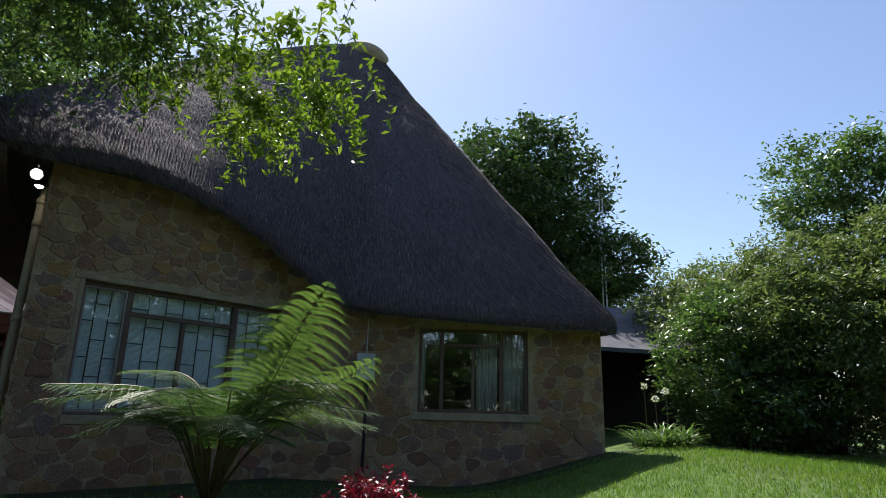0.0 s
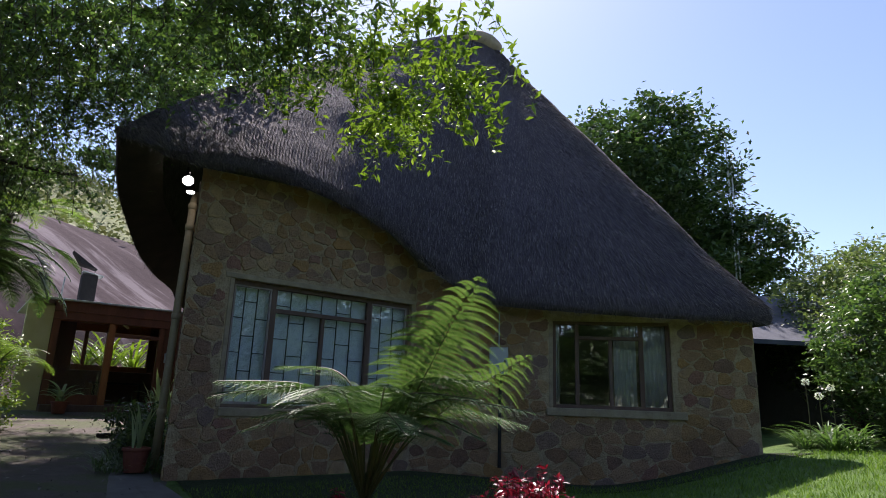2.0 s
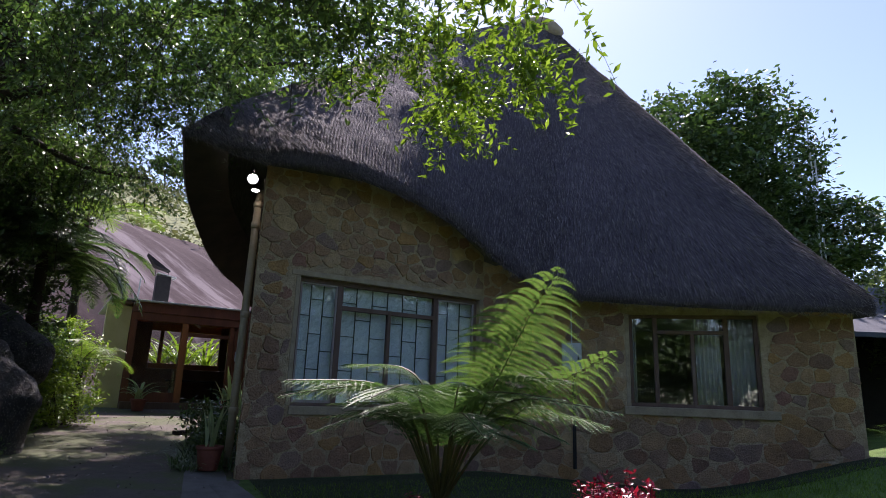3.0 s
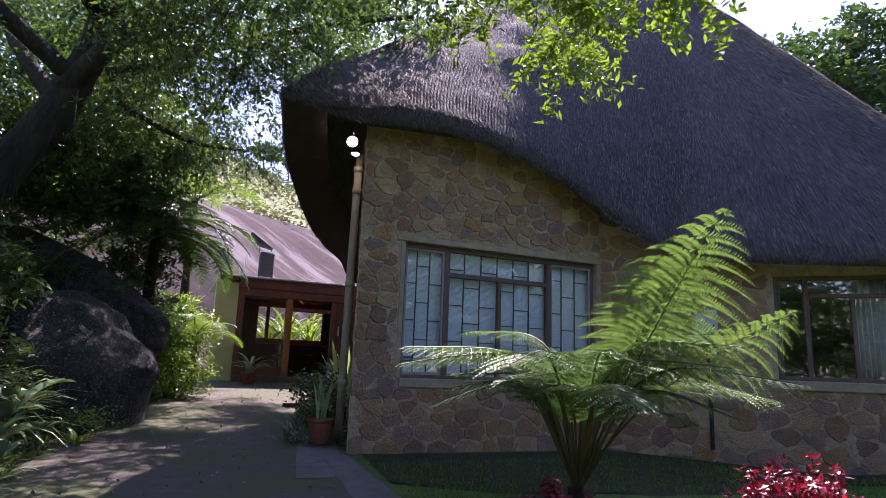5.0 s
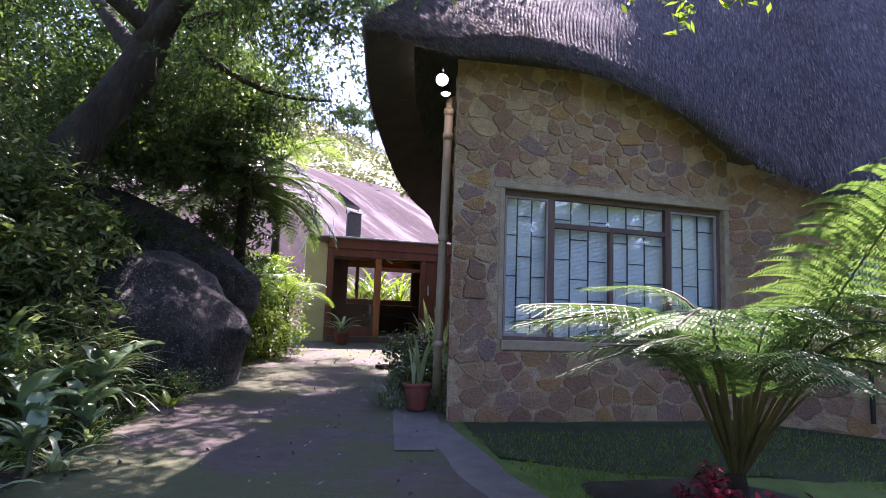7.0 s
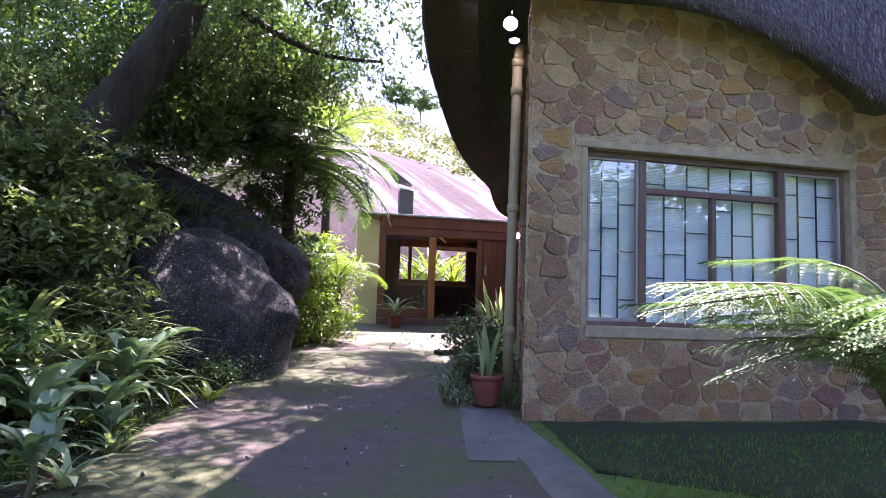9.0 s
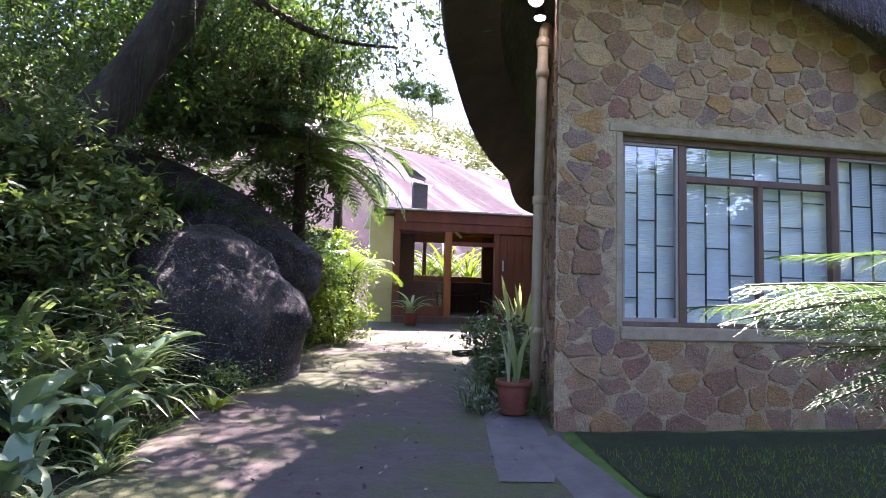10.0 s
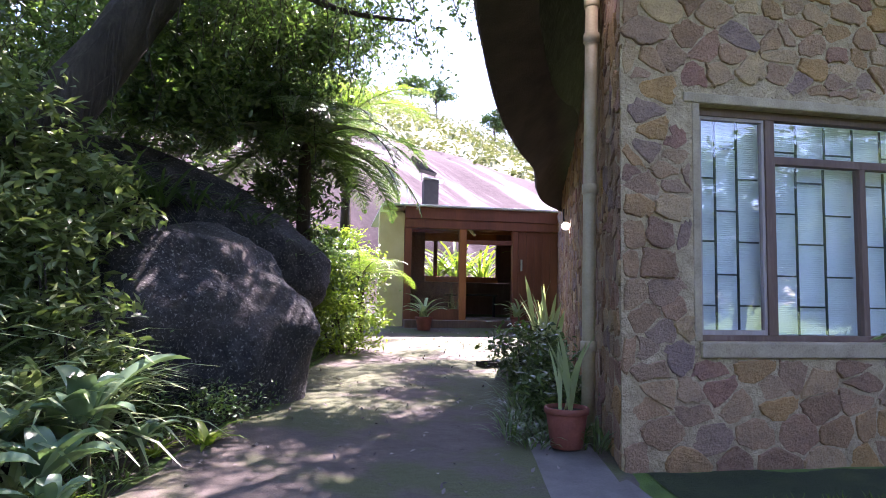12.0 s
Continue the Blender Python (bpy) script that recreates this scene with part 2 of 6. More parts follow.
M_METER = grain("grey_enamel", [(0.3, (0.40, 0.43, 0.42)), (0.7, (0.52, 0.55, 0.54))], 5, 0.5, 60, 0.1, 0.002)
M_BLACK = grain("sooty_steel_and_wall_shade", [(0.3, (0.012, 0.012, 0.013)), (0.7, (0.04, 0.038, 0.038))], 6, 0.6, 50, 0.3, 0.004, metal=0.4)
M_DARKROOF = grain("slate_blue_roofing", [(0.3, (0.06, 0.065, 0.085)), (0.7, (0.12, 0.125, 0.15))], 4, 0.8, 40, 0.5, 0.01)
M_FERN = leaf_mat("fern_green", [(0.0, (0.05, 0.105, 0.04)), (0.5, (0.085, 0.155, 0.06)), (1.0, (0.13, 0.195, 0.095))], 0.3, 0.55, 0.3)
# brighter copy of the fern green: backlight coloured into the tall fronds
M_LITFERN = leaf_mat("sunlit_frond_green", [(0.0, (0.08, 0.14, 0.042)), (0.5, (0.115, 0.185, 0.062)), (1.0, (0.16, 0.22, 0.09))], 0.36, 0.5, 0.4)
M_LIGHTFERN = leaf_mat("young_fern_green", [(0.0, (0.10, 0.17, 0.025)), (1.0, (0.19, 0.27, 0.05))], 0.45, 0.5)
M_LEAF = leaf_mat("tree_leaf", [(0.0, (0.04, 0.082, 0.025)), (0.6, (0.08, 0.14, 0.04)), (1.0, (0.14, 0.20, 0.06))], 0.42, 0.3, 0.9)
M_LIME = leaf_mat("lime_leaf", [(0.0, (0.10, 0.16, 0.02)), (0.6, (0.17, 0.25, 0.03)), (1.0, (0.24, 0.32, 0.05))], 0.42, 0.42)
M_SHRUB = leaf_mat("shrub_leaf", [(0.0, (0.042, 0.088, 0.025)), (0.5, (0.082, 0.150, 0.044)), (1.0, (0.13, 0.20, 0.07))], 0.38, 0.34, 0.8)
M_BAMBOO = leaf_mat("pale_shrub_leaf", [(0.0, (0.075, 0.115, 0.038)), (0.5, (0.14, 0.19, 0.072)), (1.0, (0.21, 0.25, 0.12))], 0.35, 0.5)
M_FARLEAF = leaf_mat("far_tree_leaf", [(0.0, (0.025, 0.055, 0.018)), (0.6, (0.05, 0.095, 0.03)), (1.0, (0.09, 0.14, 0.045))], 0.3, 0.5)
M_HILL = leaf_mat("hill_scrub", [(0.0, (0.10, 0.12, 0.055)), (0.5, (0.16, 0.175, 0.085)), (1.0, (0.24, 0.24, 0.13))], 0.12, 0.7)
M_GRASS = leaf_mat("lawn_grass", [(0.0, (0.09, 0.17, 0.022)), (0.5, (0.14, 0.24, 0.035)), (1.0, (0.20, 0.30, 0.055))], 0.4, 0.5)
M_RED = leaf_mat("crimson_leaf", [(0.0, (0.10, 0.003, 0.014)), (0.5, (0.24, 0.008, 0.036)), (1.0, (0.42, 0.022, 0.078))], 0.35, 0.35, 0.7)
M_FLOWER = leaf_mat("white_petal", [(0.0, (0.65, 0.65, 0.75)), (1.0, (0.85, 0.85, 0.88))], 0.3, 0.6)
M_REDPETAL = leaf_mat("red_petal", [(0.0, (0.5, 0.01, 0.02)), (1.0, (0.75, 0.03, 0.04))], 0.3, 0.5)
M_STRIPE = leaf_mat("striped_leaf", [(0.0, (0.11, 0.17, 0.07)), (0.5, (0.26, 0.33, 0.17)), (1.0, (0.58, 0.62, 0.42))], 0.3, 0.4)
M_BROAD = leaf_mat("glossy_broad_leaf", [(0.0, (0.09, 0.16, 0.09)), (1.0, (0.18, 0.27, 0.16))], 0.2, 0.3, 0.8)
m_lamp, nt_, b_ = mat("lit_lamp_glass", 0.4)
b_.inputs["Base Color"].default_value = (0.9, 0.9, 0.85, 1)
b_.inputs["Emission Color"].default_value, b_.inputs["Emission Strength"].default_value = (1, 0.98, 0.92, 1), 9.0
M_LAMP = m_lamp

# ---- helpers of this place ----


def clamp(v, a=0.0, b=1.0):
    return max(a, min(b, v))


def smooth(v):
    v = clamp(v)
    return v * v * (3 - 2 * v)


def path_left(y):
    return -1.5 + 0.19 * (y - 10.3) if y > 10.3 else -1.5 - 0.12 * (10.3 - y)


def ground_z(x, y):
    yy = clamp(y, -12, 26)
    z = 0.15 + 0.05 * yy
    v = x - y
    z += 0.95 * smooth(v / 6.4) * smooth((16 - y) / 8) if v > 0 else 0
    if x < path_left(y):
        z += 1.7 * smooth((path_left(y) - 0.5 - x) / 5.0) * smooth((y - 4) / 6) * smooth((30 - y) / 6)
    d = y - 26
    if d > 0:
        h = 0.50 * min(d, 20) + 0.43 * clamp(d - 20, 0, 46) + 0.06 * max(d - 66, 0)
        z += h * clamp(1 - 0.0135 * (x - 4), 0.12, 1.06) * smooth(d / 4)
    far = math.hypot(x, y)
    z += 0.10 * noise.noise((x * 0.12, y * 0.12, 0)) * smooth((far - 14) / 20) * 4
    return z


def mesh_of(name, verts, faces, material, smooth_faces=False):
    me = bpy.data.meshes.new(name)
    me.from_pydata(verts, [], faces)
    me.materials.append(material)
    if smooth_faces:
        me.polygons.foreach_set("use_smooth", [True] * len(me.polygons))
    return me


def link(name, me, parent=None, label="", m=None):
    ob = new(name, me)
    if parent:
        ob.parent = parent
    if label:
        ob["label"] = label
    if m is not None:
        ob.matrix_basis = m
    return ob


def part(name, bm, material, parent=None, label="", m=None, smooth_faces=False):
    me = bpy.data.meshes.new(name)
    bm.to_mesh(me)
    bm.free()
    me.materials.append(material)
    if smooth_faces:
        me.polygons.foreach_set("use_smooth", [True] * len(me.polygons))
    return link(name, me, parent, label, m)


def empty(name, m, label, category, group="", kind=""):
    ob = new(name)
    ob.empty_display_size = 0.2
    ob.matrix_basis = m
    return tagged(ob, label, category, group, kind)


def box(x0, x1, y0, y1, z0, z1, bevel=0.0, bm=None):
    bm = bm or bmesh.new()
    made = bmesh.ops.create_cube(bm, size=1, matrix=Matrix.LocRotScale(((x0 + x1) / 2, (y0 + y1) / 2, (z0 + z1) / 2), None, (x1 - x0, y1 - y0, z1 - z0)))
    if bevel:
        edges = list({e for v in made["verts"] for e in v.link_edges})
        bmesh.ops.bevel(bm, geom=edges, offset=bevel, segments=2, affect="EDGES", profile=0.6)
    return bm


def tube(points, radii, sides=8, bm=None, wobble=0.0, cap=True):
    """A tapering, bending tube along points."""
    bm = bm or bmesh.new()
    pts = [Vector(p) for p in points]
    rings = []
    for i, p in enumerate(pts):
        way = (pts[min(i + 1, len(pts) - 1)] - pts[max(i - 1, 0)]).normalized()
        side = way.orthogonal().normalized() if i == 0 else (side - way * side.dot(way)).normalized()
        up = way.cross(side)
        r = radii[i] if isinstance(radii, (list, tuple)) else radii
        ring = []
        for k in range(sides):
            a = 2 * math.pi * k / sides
            rr = r * (1 + wobble * noise.noise(p * 2.3 + Vector((math.cos(a), math.sin(a), 0)) * 1.3))
            ring.append(bm.verts.new(p + (side * math.cos(a) + up * math.sin(a)) * rr))
        rings.append(ring)
    for a, b in zip(rings, rings[1:]):
        for k in range(sides):
            bm.faces.new((a[k], a[(k + 1) % sides], b[(k + 1) % sides], b[k]))
    if cap:
        bm.faces.new(rings[0][::-1])
        bm.faces.new(rings[-1])
    return bm


def lathe(profile, sides=24, bm=None):
    bm = bm or bmesh.new()
    rings = [[bm.verts.new((r * math.cos(2 * math.pi * k / sides), r * math.sin(2 * math.pi * k / sides), z)) for k in range(sides)] for r, z in profile]
    for a, b in zip(rings, rings[1:]):
        for k in range(sides):
            bm.faces.new((a[k], a[(k + 1) % sides], b[(k + 1) % sides], b[k]))
    return bm


def bend(points, n):
    """n points on a smooth curve through the given ones."""
    pts = [Vector(p) for p in points]
    out = []
    for i in range(n):
        f = i / (n - 1) * (len(pts) - 1)
        k = min(int(f), len(pts) - 2)
        t = f - k
        p0, p1, p2, p3 = pts[max(k - 1, 0)], pts[k], pts[k + 1], pts[min(k + 2, len(pts) - 1)]
        out.append(0.5 * ((2 * p1) + (p2 - p0) * t + (2 * p0 - 5 * p1 + 4 * p2 - p3) * t * t + (3 * p1 - p0 - 3 * p2 + p3) * t ** 3))
    return out


def leaf_mesh(name, centres, length, width, material, rng, up=0.5, droop=0.25, spread=None):
    """Many single folded leaves, one at each centre."""
    n = len(centres)
    c = np.asarray(centres, float)
    way = rng.normal(size=(n, 3))
    way[:, 2] = way[:, 2] * 0.6 - droop
    way /= np.linalg.norm(way, axis=1)[:, None]
    nrm = rng.normal(size=(n, 3))
    nrm[:, 2] = np.abs(nrm[:, 2]) + up * 2
    side = np.cross(way, nrm)
    side /= np.linalg.norm(side, axis=1)[:, None] + 1e-9
    nn = np.cross(side, way)
    L = (length * rng.uniform(0.65, 1.25, n))[:, None]
    W = (width * rng.uniform(0.7, 1.2, n))[:, None]
    v = np.empty((n, 4, 3))
    v[:, 0] = c - way * L * 0.5
    v[:, 1] = c + side * W * 0.5 + nn * W * 0.18
    v[:, 2] = c + way * L * 0.5
    v[:, 3] = c - side * W * 0.5 + nn * W * 0.18
    me = bpy.data.meshes.new(name)
    f = np.arange(n * 4).reshape(n, 4)
    faces = np.concatenate([f[:, [0, 1, 2]], f[:, [0, 2, 3]]])
    me.vertices.add(n * 4)
    me.vertices.foreach_set("co", v.reshape(-1))
    me.loops.add(len(faces) * 3)
    me.loops.foreach_set("vertex_index", faces.reshape(-1))
    me.polygons.add(len(faces))
    me.polygons.foreach_set("loop_start", np.arange(len(faces)) * 3)
    me.polygons.foreach_set("loop_total", np.full(len(faces), 3))
    me.update(calc_edges=True)
    me.materials.append(material)
    return me


def clumps(rng, n_clumps, per, blobs, size, shell=0.75):
    """Leaf places: clumps on and in a few lumpy ellipsoids (centre, radii)."""
    out = []
    vol = np.array([b[1][0] * b[1][1] + b[1][0] * b[1][2] for b in blobs])
    for b in rng.choice(len(blobs), n_clumps, p=vol / vol.sum()):
        c, r = np.array(blobs[b][0]), np.array(blobs[b][1])
        d = rng.normal(size=3)
        d /= np.linalg.norm(d)
        k = rng.uniform(shell, 1.08) if rng.random() < 0.8 else rng.uniform(0.2, 1)
        p = c + d * r * k
        s = size * rng.uniform(0.6, 1.3)
        out.append(p + rng.normal(size=(per, 3)) * np.array([s, s, s * 0.55]))
    return np.concatenate(out)

# ---- ground ----


def spaced(fine0, fine1, step, reach):
    a = list(np.arange(fine0, fine1 + 1e-6, step))
    d, lo, hi = step, fine0, fine1
    while hi < reach:
        d *= 1.18
        hi += d
        lo -= d
        a = [lo] + a + [hi]
    return a


def build_ground():
    xs, ys = spaced(-9, 16, 0.4, 900), spaced(-3, 30, 0.4, 900)
    verts = [(x, y, ground_z(x, y)) for y in ys for x in xs]
    w = len(xs)
    faces = [(j * w + i, j * w + i + 1, (j + 1) * w + i + 1, (j + 1) * w + i) for j in range(len(ys) - 1) for i in range(w - 1)]
    g = link("ground", mesh_of("ground", verts, faces, M_GROUND, True))
    tagged(g, "grassy ground rising to a green hillside", "ground", kind="structure")


def sheet(name, outline_left, outline_right, lift, material, n=60, across=10, ragged=0.12):
    """A strip of ground cover between two edges, lying on the ground."""
    L, R = bend(outline_left, n), bend(outline_right, n)
    verts, faces = [], []
    for j, (a, b) in enumerate(zip(L, R)):
        for i in range(across + 1):
            f = i / across
            p = a.lerp(b, f)
            if i in (0, across):
                p += Vector((noise.noise((p.x * 1.7, p.y * 1.7, i)) * ragged, noise.noise((p.x * 1.7, p.y * 1.7, i + 9)) * ragged, 0))
            edge = -0.02 if i in (0, across) else lift
            verts.append((p.x, p.y, ground_z(p.x, p.y) + edge))
    w = across + 1
    for j in range(n - 1):
        for i in range(across):
            faces.append((j * w + i, j * w + i + 1, (j + 1) * w + i + 1, (j + 1) * w + i))
    return link(name, mesh_of(name, verts, faces, material, True))


build_ground()
path = sheet("path", [(-4.2, -8, 0), (-3.4, 0, 0), (-2.3, 5, 0), (-1.55, 10.3, 0), (-0.75, 14.2, 0), (0.3, 19.7, 0), (0.6, 21.4, 0)],
             [(2.2, -8, 0), (1.7, 0, 0), (1.6, 5, 0), (1.9, 8.6, 0), (2.35, 11, 0), (3.4, 15, 0), (5.4, 21.4, 0)], 0.03, M_PATH, 90, 26)
tagged(path, "dusty worn concrete path with mossy patches", "path", kind="structure")
apron = sheet("pavement", [(1.12, 9.0, 0), (1.25, 9.8, 0), (1.5, 11.1, 0)], [(1.62, 8.95, 0), (1.95, 9.8, 0), (2.2, 11.1, 0)], 0.038, M_SLAB, 30, 8, 0.04)
tagged(apron, "pale grey cement slab at the house corner", "pavement", kind="structure")
walkway = sheet("walkway", [(1.6, 9.9, 0), (1.55, 8.9, 0), (1.5, 8.0, 0), (1.75, 6.4, 0), (2.2, 4.5, 0)], [(2.1, 10.2, 0), (2.12, 9.2, 0), (2.1, 8.0, 0), (2.35, 6.4, 0), (2.8, 4.5, 0)], 0.045, M_SLAB, 40, 6, 0.05)
tagged(walkway, "narrow cement walkway curving along the bed", "walkway", kind="structure")
bed = sheet("flower_bed", [(2.5, 7.9, 0), (2.35, 6.8, 0), (2.6, 5.6, 0), (3.4, 4.9, 0), (4.6, 4.8, 0)],
            [(3.8, 7.9, 0), (4.2, 7.7, 0), (4.7, 7.0, 0), (5.1, 6.2, 0), (5.3, 5.2, 0)], 0.02, M_SOIL, 40, 10, 0.25)
tagged(bed, "dark soil flower bed below the house wall", "flower bed", kind="structure")
# dark sheet laid over the lawn where the house shades it
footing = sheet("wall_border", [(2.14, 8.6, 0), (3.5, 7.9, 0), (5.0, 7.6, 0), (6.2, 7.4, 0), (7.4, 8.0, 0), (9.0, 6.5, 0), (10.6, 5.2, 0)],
                [(2.3, 10.45, 0), (3.5, 10.45, 0), (5.0, 10.45, 0), (6.3, 10.4, 0), (7.8, 8.95, 0), (9.3, 7.45, 0), (10.7, 6.1, 0)], 0.012, M_SHADE_MOSS, 70, 14, 0.4)
tagged(footing, "mossy turf border along the house wall, coloured dark for its shade", "border", kind="structure")
bank = sheet("garden_bank", [(-9, 2, 0), (-9, 8, 0), (-9, 14, 0), (-8, 20, 0), (-5, 25, 0)], [(-2.75, 2, 0), (-1.75, 7.5, 0), (-1.35, 10.4, 0), (-0.6, 14.2, 0), (0.6, 20.5, 0)], 0.045, M_SOIL, 60, 16)
tagged(bank, "leaf-littered soil bank beside the path", "garden bank", kind="structure")


def build_rock_slope():
    verts, faces = [], []
    nx, ny = 70, 34
    for j in range(ny):
        for i in range(nx):
            u, v = i / (nx - 1), j / (ny - 1)
            x = -42 + 84 * u
            top = 47 + 3.0 * noise.noise((x * 0.09, 1.3, 0)) + 2.0 * noise.noise((x * 0.3, 4, 0)) - 0.10 * x
            y = 26.0 + (top - 26.0) * v
            rise = 1.3 * math.sin(math.pi * min(v * 1.02, 1)) ** 0.6 if 0 < j < ny - 1 else -0.6
            rise += 0.5 * noise.noise((x * 0.16, y * 0.1, 2)) if 0 < j < ny - 1 else 0
            verts.append((x, y, ground_z(x, y) + rise))
    for j in range(ny - 1):
        for i in range(nx - 1):
            a = j * nx + i
            faces.append((a, a + 1, a + nx + 1, a + nx))
    ob = link("rock_slope", mesh_of("rock_slope", verts, faces, M_SLOPE, True))
    tagged(ob, "smooth bare granite slope streaked purple-brown and white", "rock face", kind="structure")


build_rock_slope()

# ---- the thatched house ----
J = Vector((6.3, 10.4, 0))
D2, N2 = Vector((1, -1, 0)).normalized(), Vector((-1, -1, 0)).normalized()
SIDE = Vector((3.6, 11.1, 0)).normalized()
WALL_1 = pose(2.1, 10.4, 0, 0, 0, 0)
WALL_2 = Matrix.Translation(J) @ pose(0, 0, 0, 0, 0, -45)
WALL_S = Matrix.Translation((2.1, 10.4, 0)) @ pose(0, 0, 0, 0, 0, math.degrees(math.atan2(SIDE.y, SIDE.x)))


def prism(bm, u0, u1, za0, za1, zb0, zb1, t0, t1):
    """A block over u0..u1 with bottom and top heights at both ends, between depths t0 and t1."""
    vs = [bm.verts.new((u, t, z)) for t in (t0, t1) for u, z in ((u0, za0), (u1, zb0), (u1, zb1), (u0, za1))]
    for f in ((0, 1, 2, 3), (7, 6, 5, 4), (0, 4, 5, 1), (1, 5, 6, 2), (2, 6, 7, 3), (3, 7, 4, 0)):
        bm.faces.new([vs[k] for k in f])


def stone_wall(name, m, length, base, top, opening, thick, label, inward=1, skew=0.0):
    bm = bmesh.new()
    cuts = sorted({0.0, length, *([opening[0], opening[1]] if opening else []), *np.arange(0.5, length - 0.1, 0.5).round(3)})
    for a, b in zip(cuts, cuts[1:]):
        t0, t1 = (0, thick) if inward > 0 else (-thick, 0)
        if opening and a >= opening[0] - 1e-6 and b <= opening[1] + 1e-6:
            prism(bm, a, b, base - 0.6, opening[2], base - 0.6, opening[2], t0, t1)
            prism(bm, a, b, opening[3], top(a), opening[3], top(b), t0, t1)
        else:
            prism(bm, a, b, base - 0.6, top(a), base - 0.6, top(b), t0, t1)
    bmesh.ops.remove_doubles(bm, verts=bm.verts, dist=1e-4)
    for v in bm.verts:
        if abs(v.co.x) < 1e-4 and abs(v.co.y) > 1e-4:
            v.co.x += skew
    ob = part(name, bm, M_MORTAR, m=m)
    return tagged(ob, label, "wall", kind="structure")


def interp(x, pts):
    return float(np.interp(x, [p[0] for p in pts], [p[1] for p in pts]))


TOP_1 = [(0, 5.32), (1.8, 5.42), (2.8, 5.3), (3.5, 4.95), (4.2, 4.5)]
TOP_2 = [(0, 4.4), (1.0, 4.0), (1.8, 3.75), (6.2, 3.7)]
W1 = (0.70, 4.12, 1.69, 3.66)
W2 = (2.58, 4.66, 1.86, 3.42)
wall_1 = stone_wall("wall_gable", WALL_1, 4.2, 0.4, lambda u: interp(u, TOP_1), W1, 0.34, "rubble sandstone gable wall with wide pale mortar joints", 1, 0.34 * SIDE.x / SIDE.y)
wall_2 = stone_wall("wall_wing", WALL_2, 6.08, 0.4, lambda u: interp(u, TOP_2), W2, 0.34, "rubble sandstone wall of the angled wing")
SIDE_TOP = [(0, 5.3), (2.5, 5.0), (5, 4.6), (12, 4.3)]
wall_s = stone_wall("wall_side", WALL_S @ Matrix.Translation((0.36, 0, 0)), 11.05, 0.6, lambda u: interp(u, SIDE_TOP), None, 0.10, "rubble sandstone side wall beside the path", -1)
wall_b = stone_wall("wall_side_inner", WALL_S @ Matrix.Translation((0.40, -0.102, 0)), 11.0, 0.6, lambda u: interp(u, SIDE_TOP), None, 0.22, "inner leaf of the side wall", -1)
wall_r = stone_wall("wall_return", WALL_2 @ Matrix.Translation((6.06, 0.34, 0)) @ pose(0, 0, 0, 0, 0, 110), 8, 0.9, lambda u: 3.7, None, 0.34, "rubble sandstone return wall", 1)


def lay_stones(u0, u1, base, top, opening, seed, sizes=(0.12, 0.46), rows=(0.11, 0.23)):
    """Outlines of rubble stones fitted against one another in wavering courses."""
    rng = np.random.default_rng(seed)
    sites, z = [], base
    while z < 5.6:
        h = rng.uniform(*rows) * (1.35 if z < 1.6 else 1.0)
        u = u0 - rng.uniform(0, 0.2)
        while u < u1 + 0.1:
            w = rng.uniform(*sizes) * (1.35 if z < 1.6 else 1.0)
            sites.append((u + w / 2 + rng.normal() * 0.03, z + h / 2 + 0.05 * math.sin(u * 1.9 + z * 3) + rng.normal() * 0.036))
            u += w
        z += h
    pts = np.array(sites)
    out = []
    for k, (x, y) in enumerate(sites):
        lim = top(clamp(x, u0, u1))
        if not u0 < x < u1 or y > lim - 0.02 or y < base:
            continue
        poly = [(u0 + 0.004, base), (u1 - 0.004, base), (u1 - 0.004, lim), (u0 + 0.004, lim)]
        if opening:
            a0, a1, c0, c1 = opening[0] - 0.08, opening[1] + 0.09, opening[2] - 0.135, opening[3] + 0.135
            if a0 < x < a1 and c0 < y < c1:
                continue
            if c0 < y < c1:
                poly = clip(poly, (1, 0), a0) if x <= a0 else clip(poly, (-1, 0), -a1)
            elif a0 - 0.05 < x < a1 + 0.05:
                poly = clip(poly, (0, 1), c0) if y <= c0 else clip(poly, (0, -1), -c1)
        d = (pts[:, 0] - x) ** 2 + ((pts[:, 1] - y) * 1.25) ** 2
        for q in np.argsort(d)[1:22]:
            nx, ny = pts[q, 0] - x, (pts[q, 1] - y) * 1.5625
            mx, my = (pts[q, 0] + x) / 2, (pts[q, 1] + y) / 2
            poly = clip(poly, (nx, ny), nx * mx + ny * my)
            if len(poly) < 3:
                break
        if len(poly) < 3:
            continue
        poly = np.array(poly)
        size = poly.max(0) - poly.min(0)
        if min(size) < 0.07:
            continue
        c = poly.mean(0)
        if rng.random() < 0.04 and min(size) < 0.16:
            continue
        gap = rng.uniform(0.002, 0.024)
        poly = c + (poly - c) * np.clip(1 - 2 * gap / size, 0.6, 1)
        nxt = np.roll(poly, -1, axis=0)
        f = rng.uniform(0.13, 0.27)
        poly = np.stack([poly * (1 - f) + nxt * f, (poly + nxt) / 2, poly * f + nxt * (1 - f)], 1).reshape(-1, 2)
        poly = poly + rng.normal(size=poly.shape) * 0.010
        out.append((c, poly, rng.uniform(0.004, 0.022), rng.normal(size=2) * 0.05))
    return out


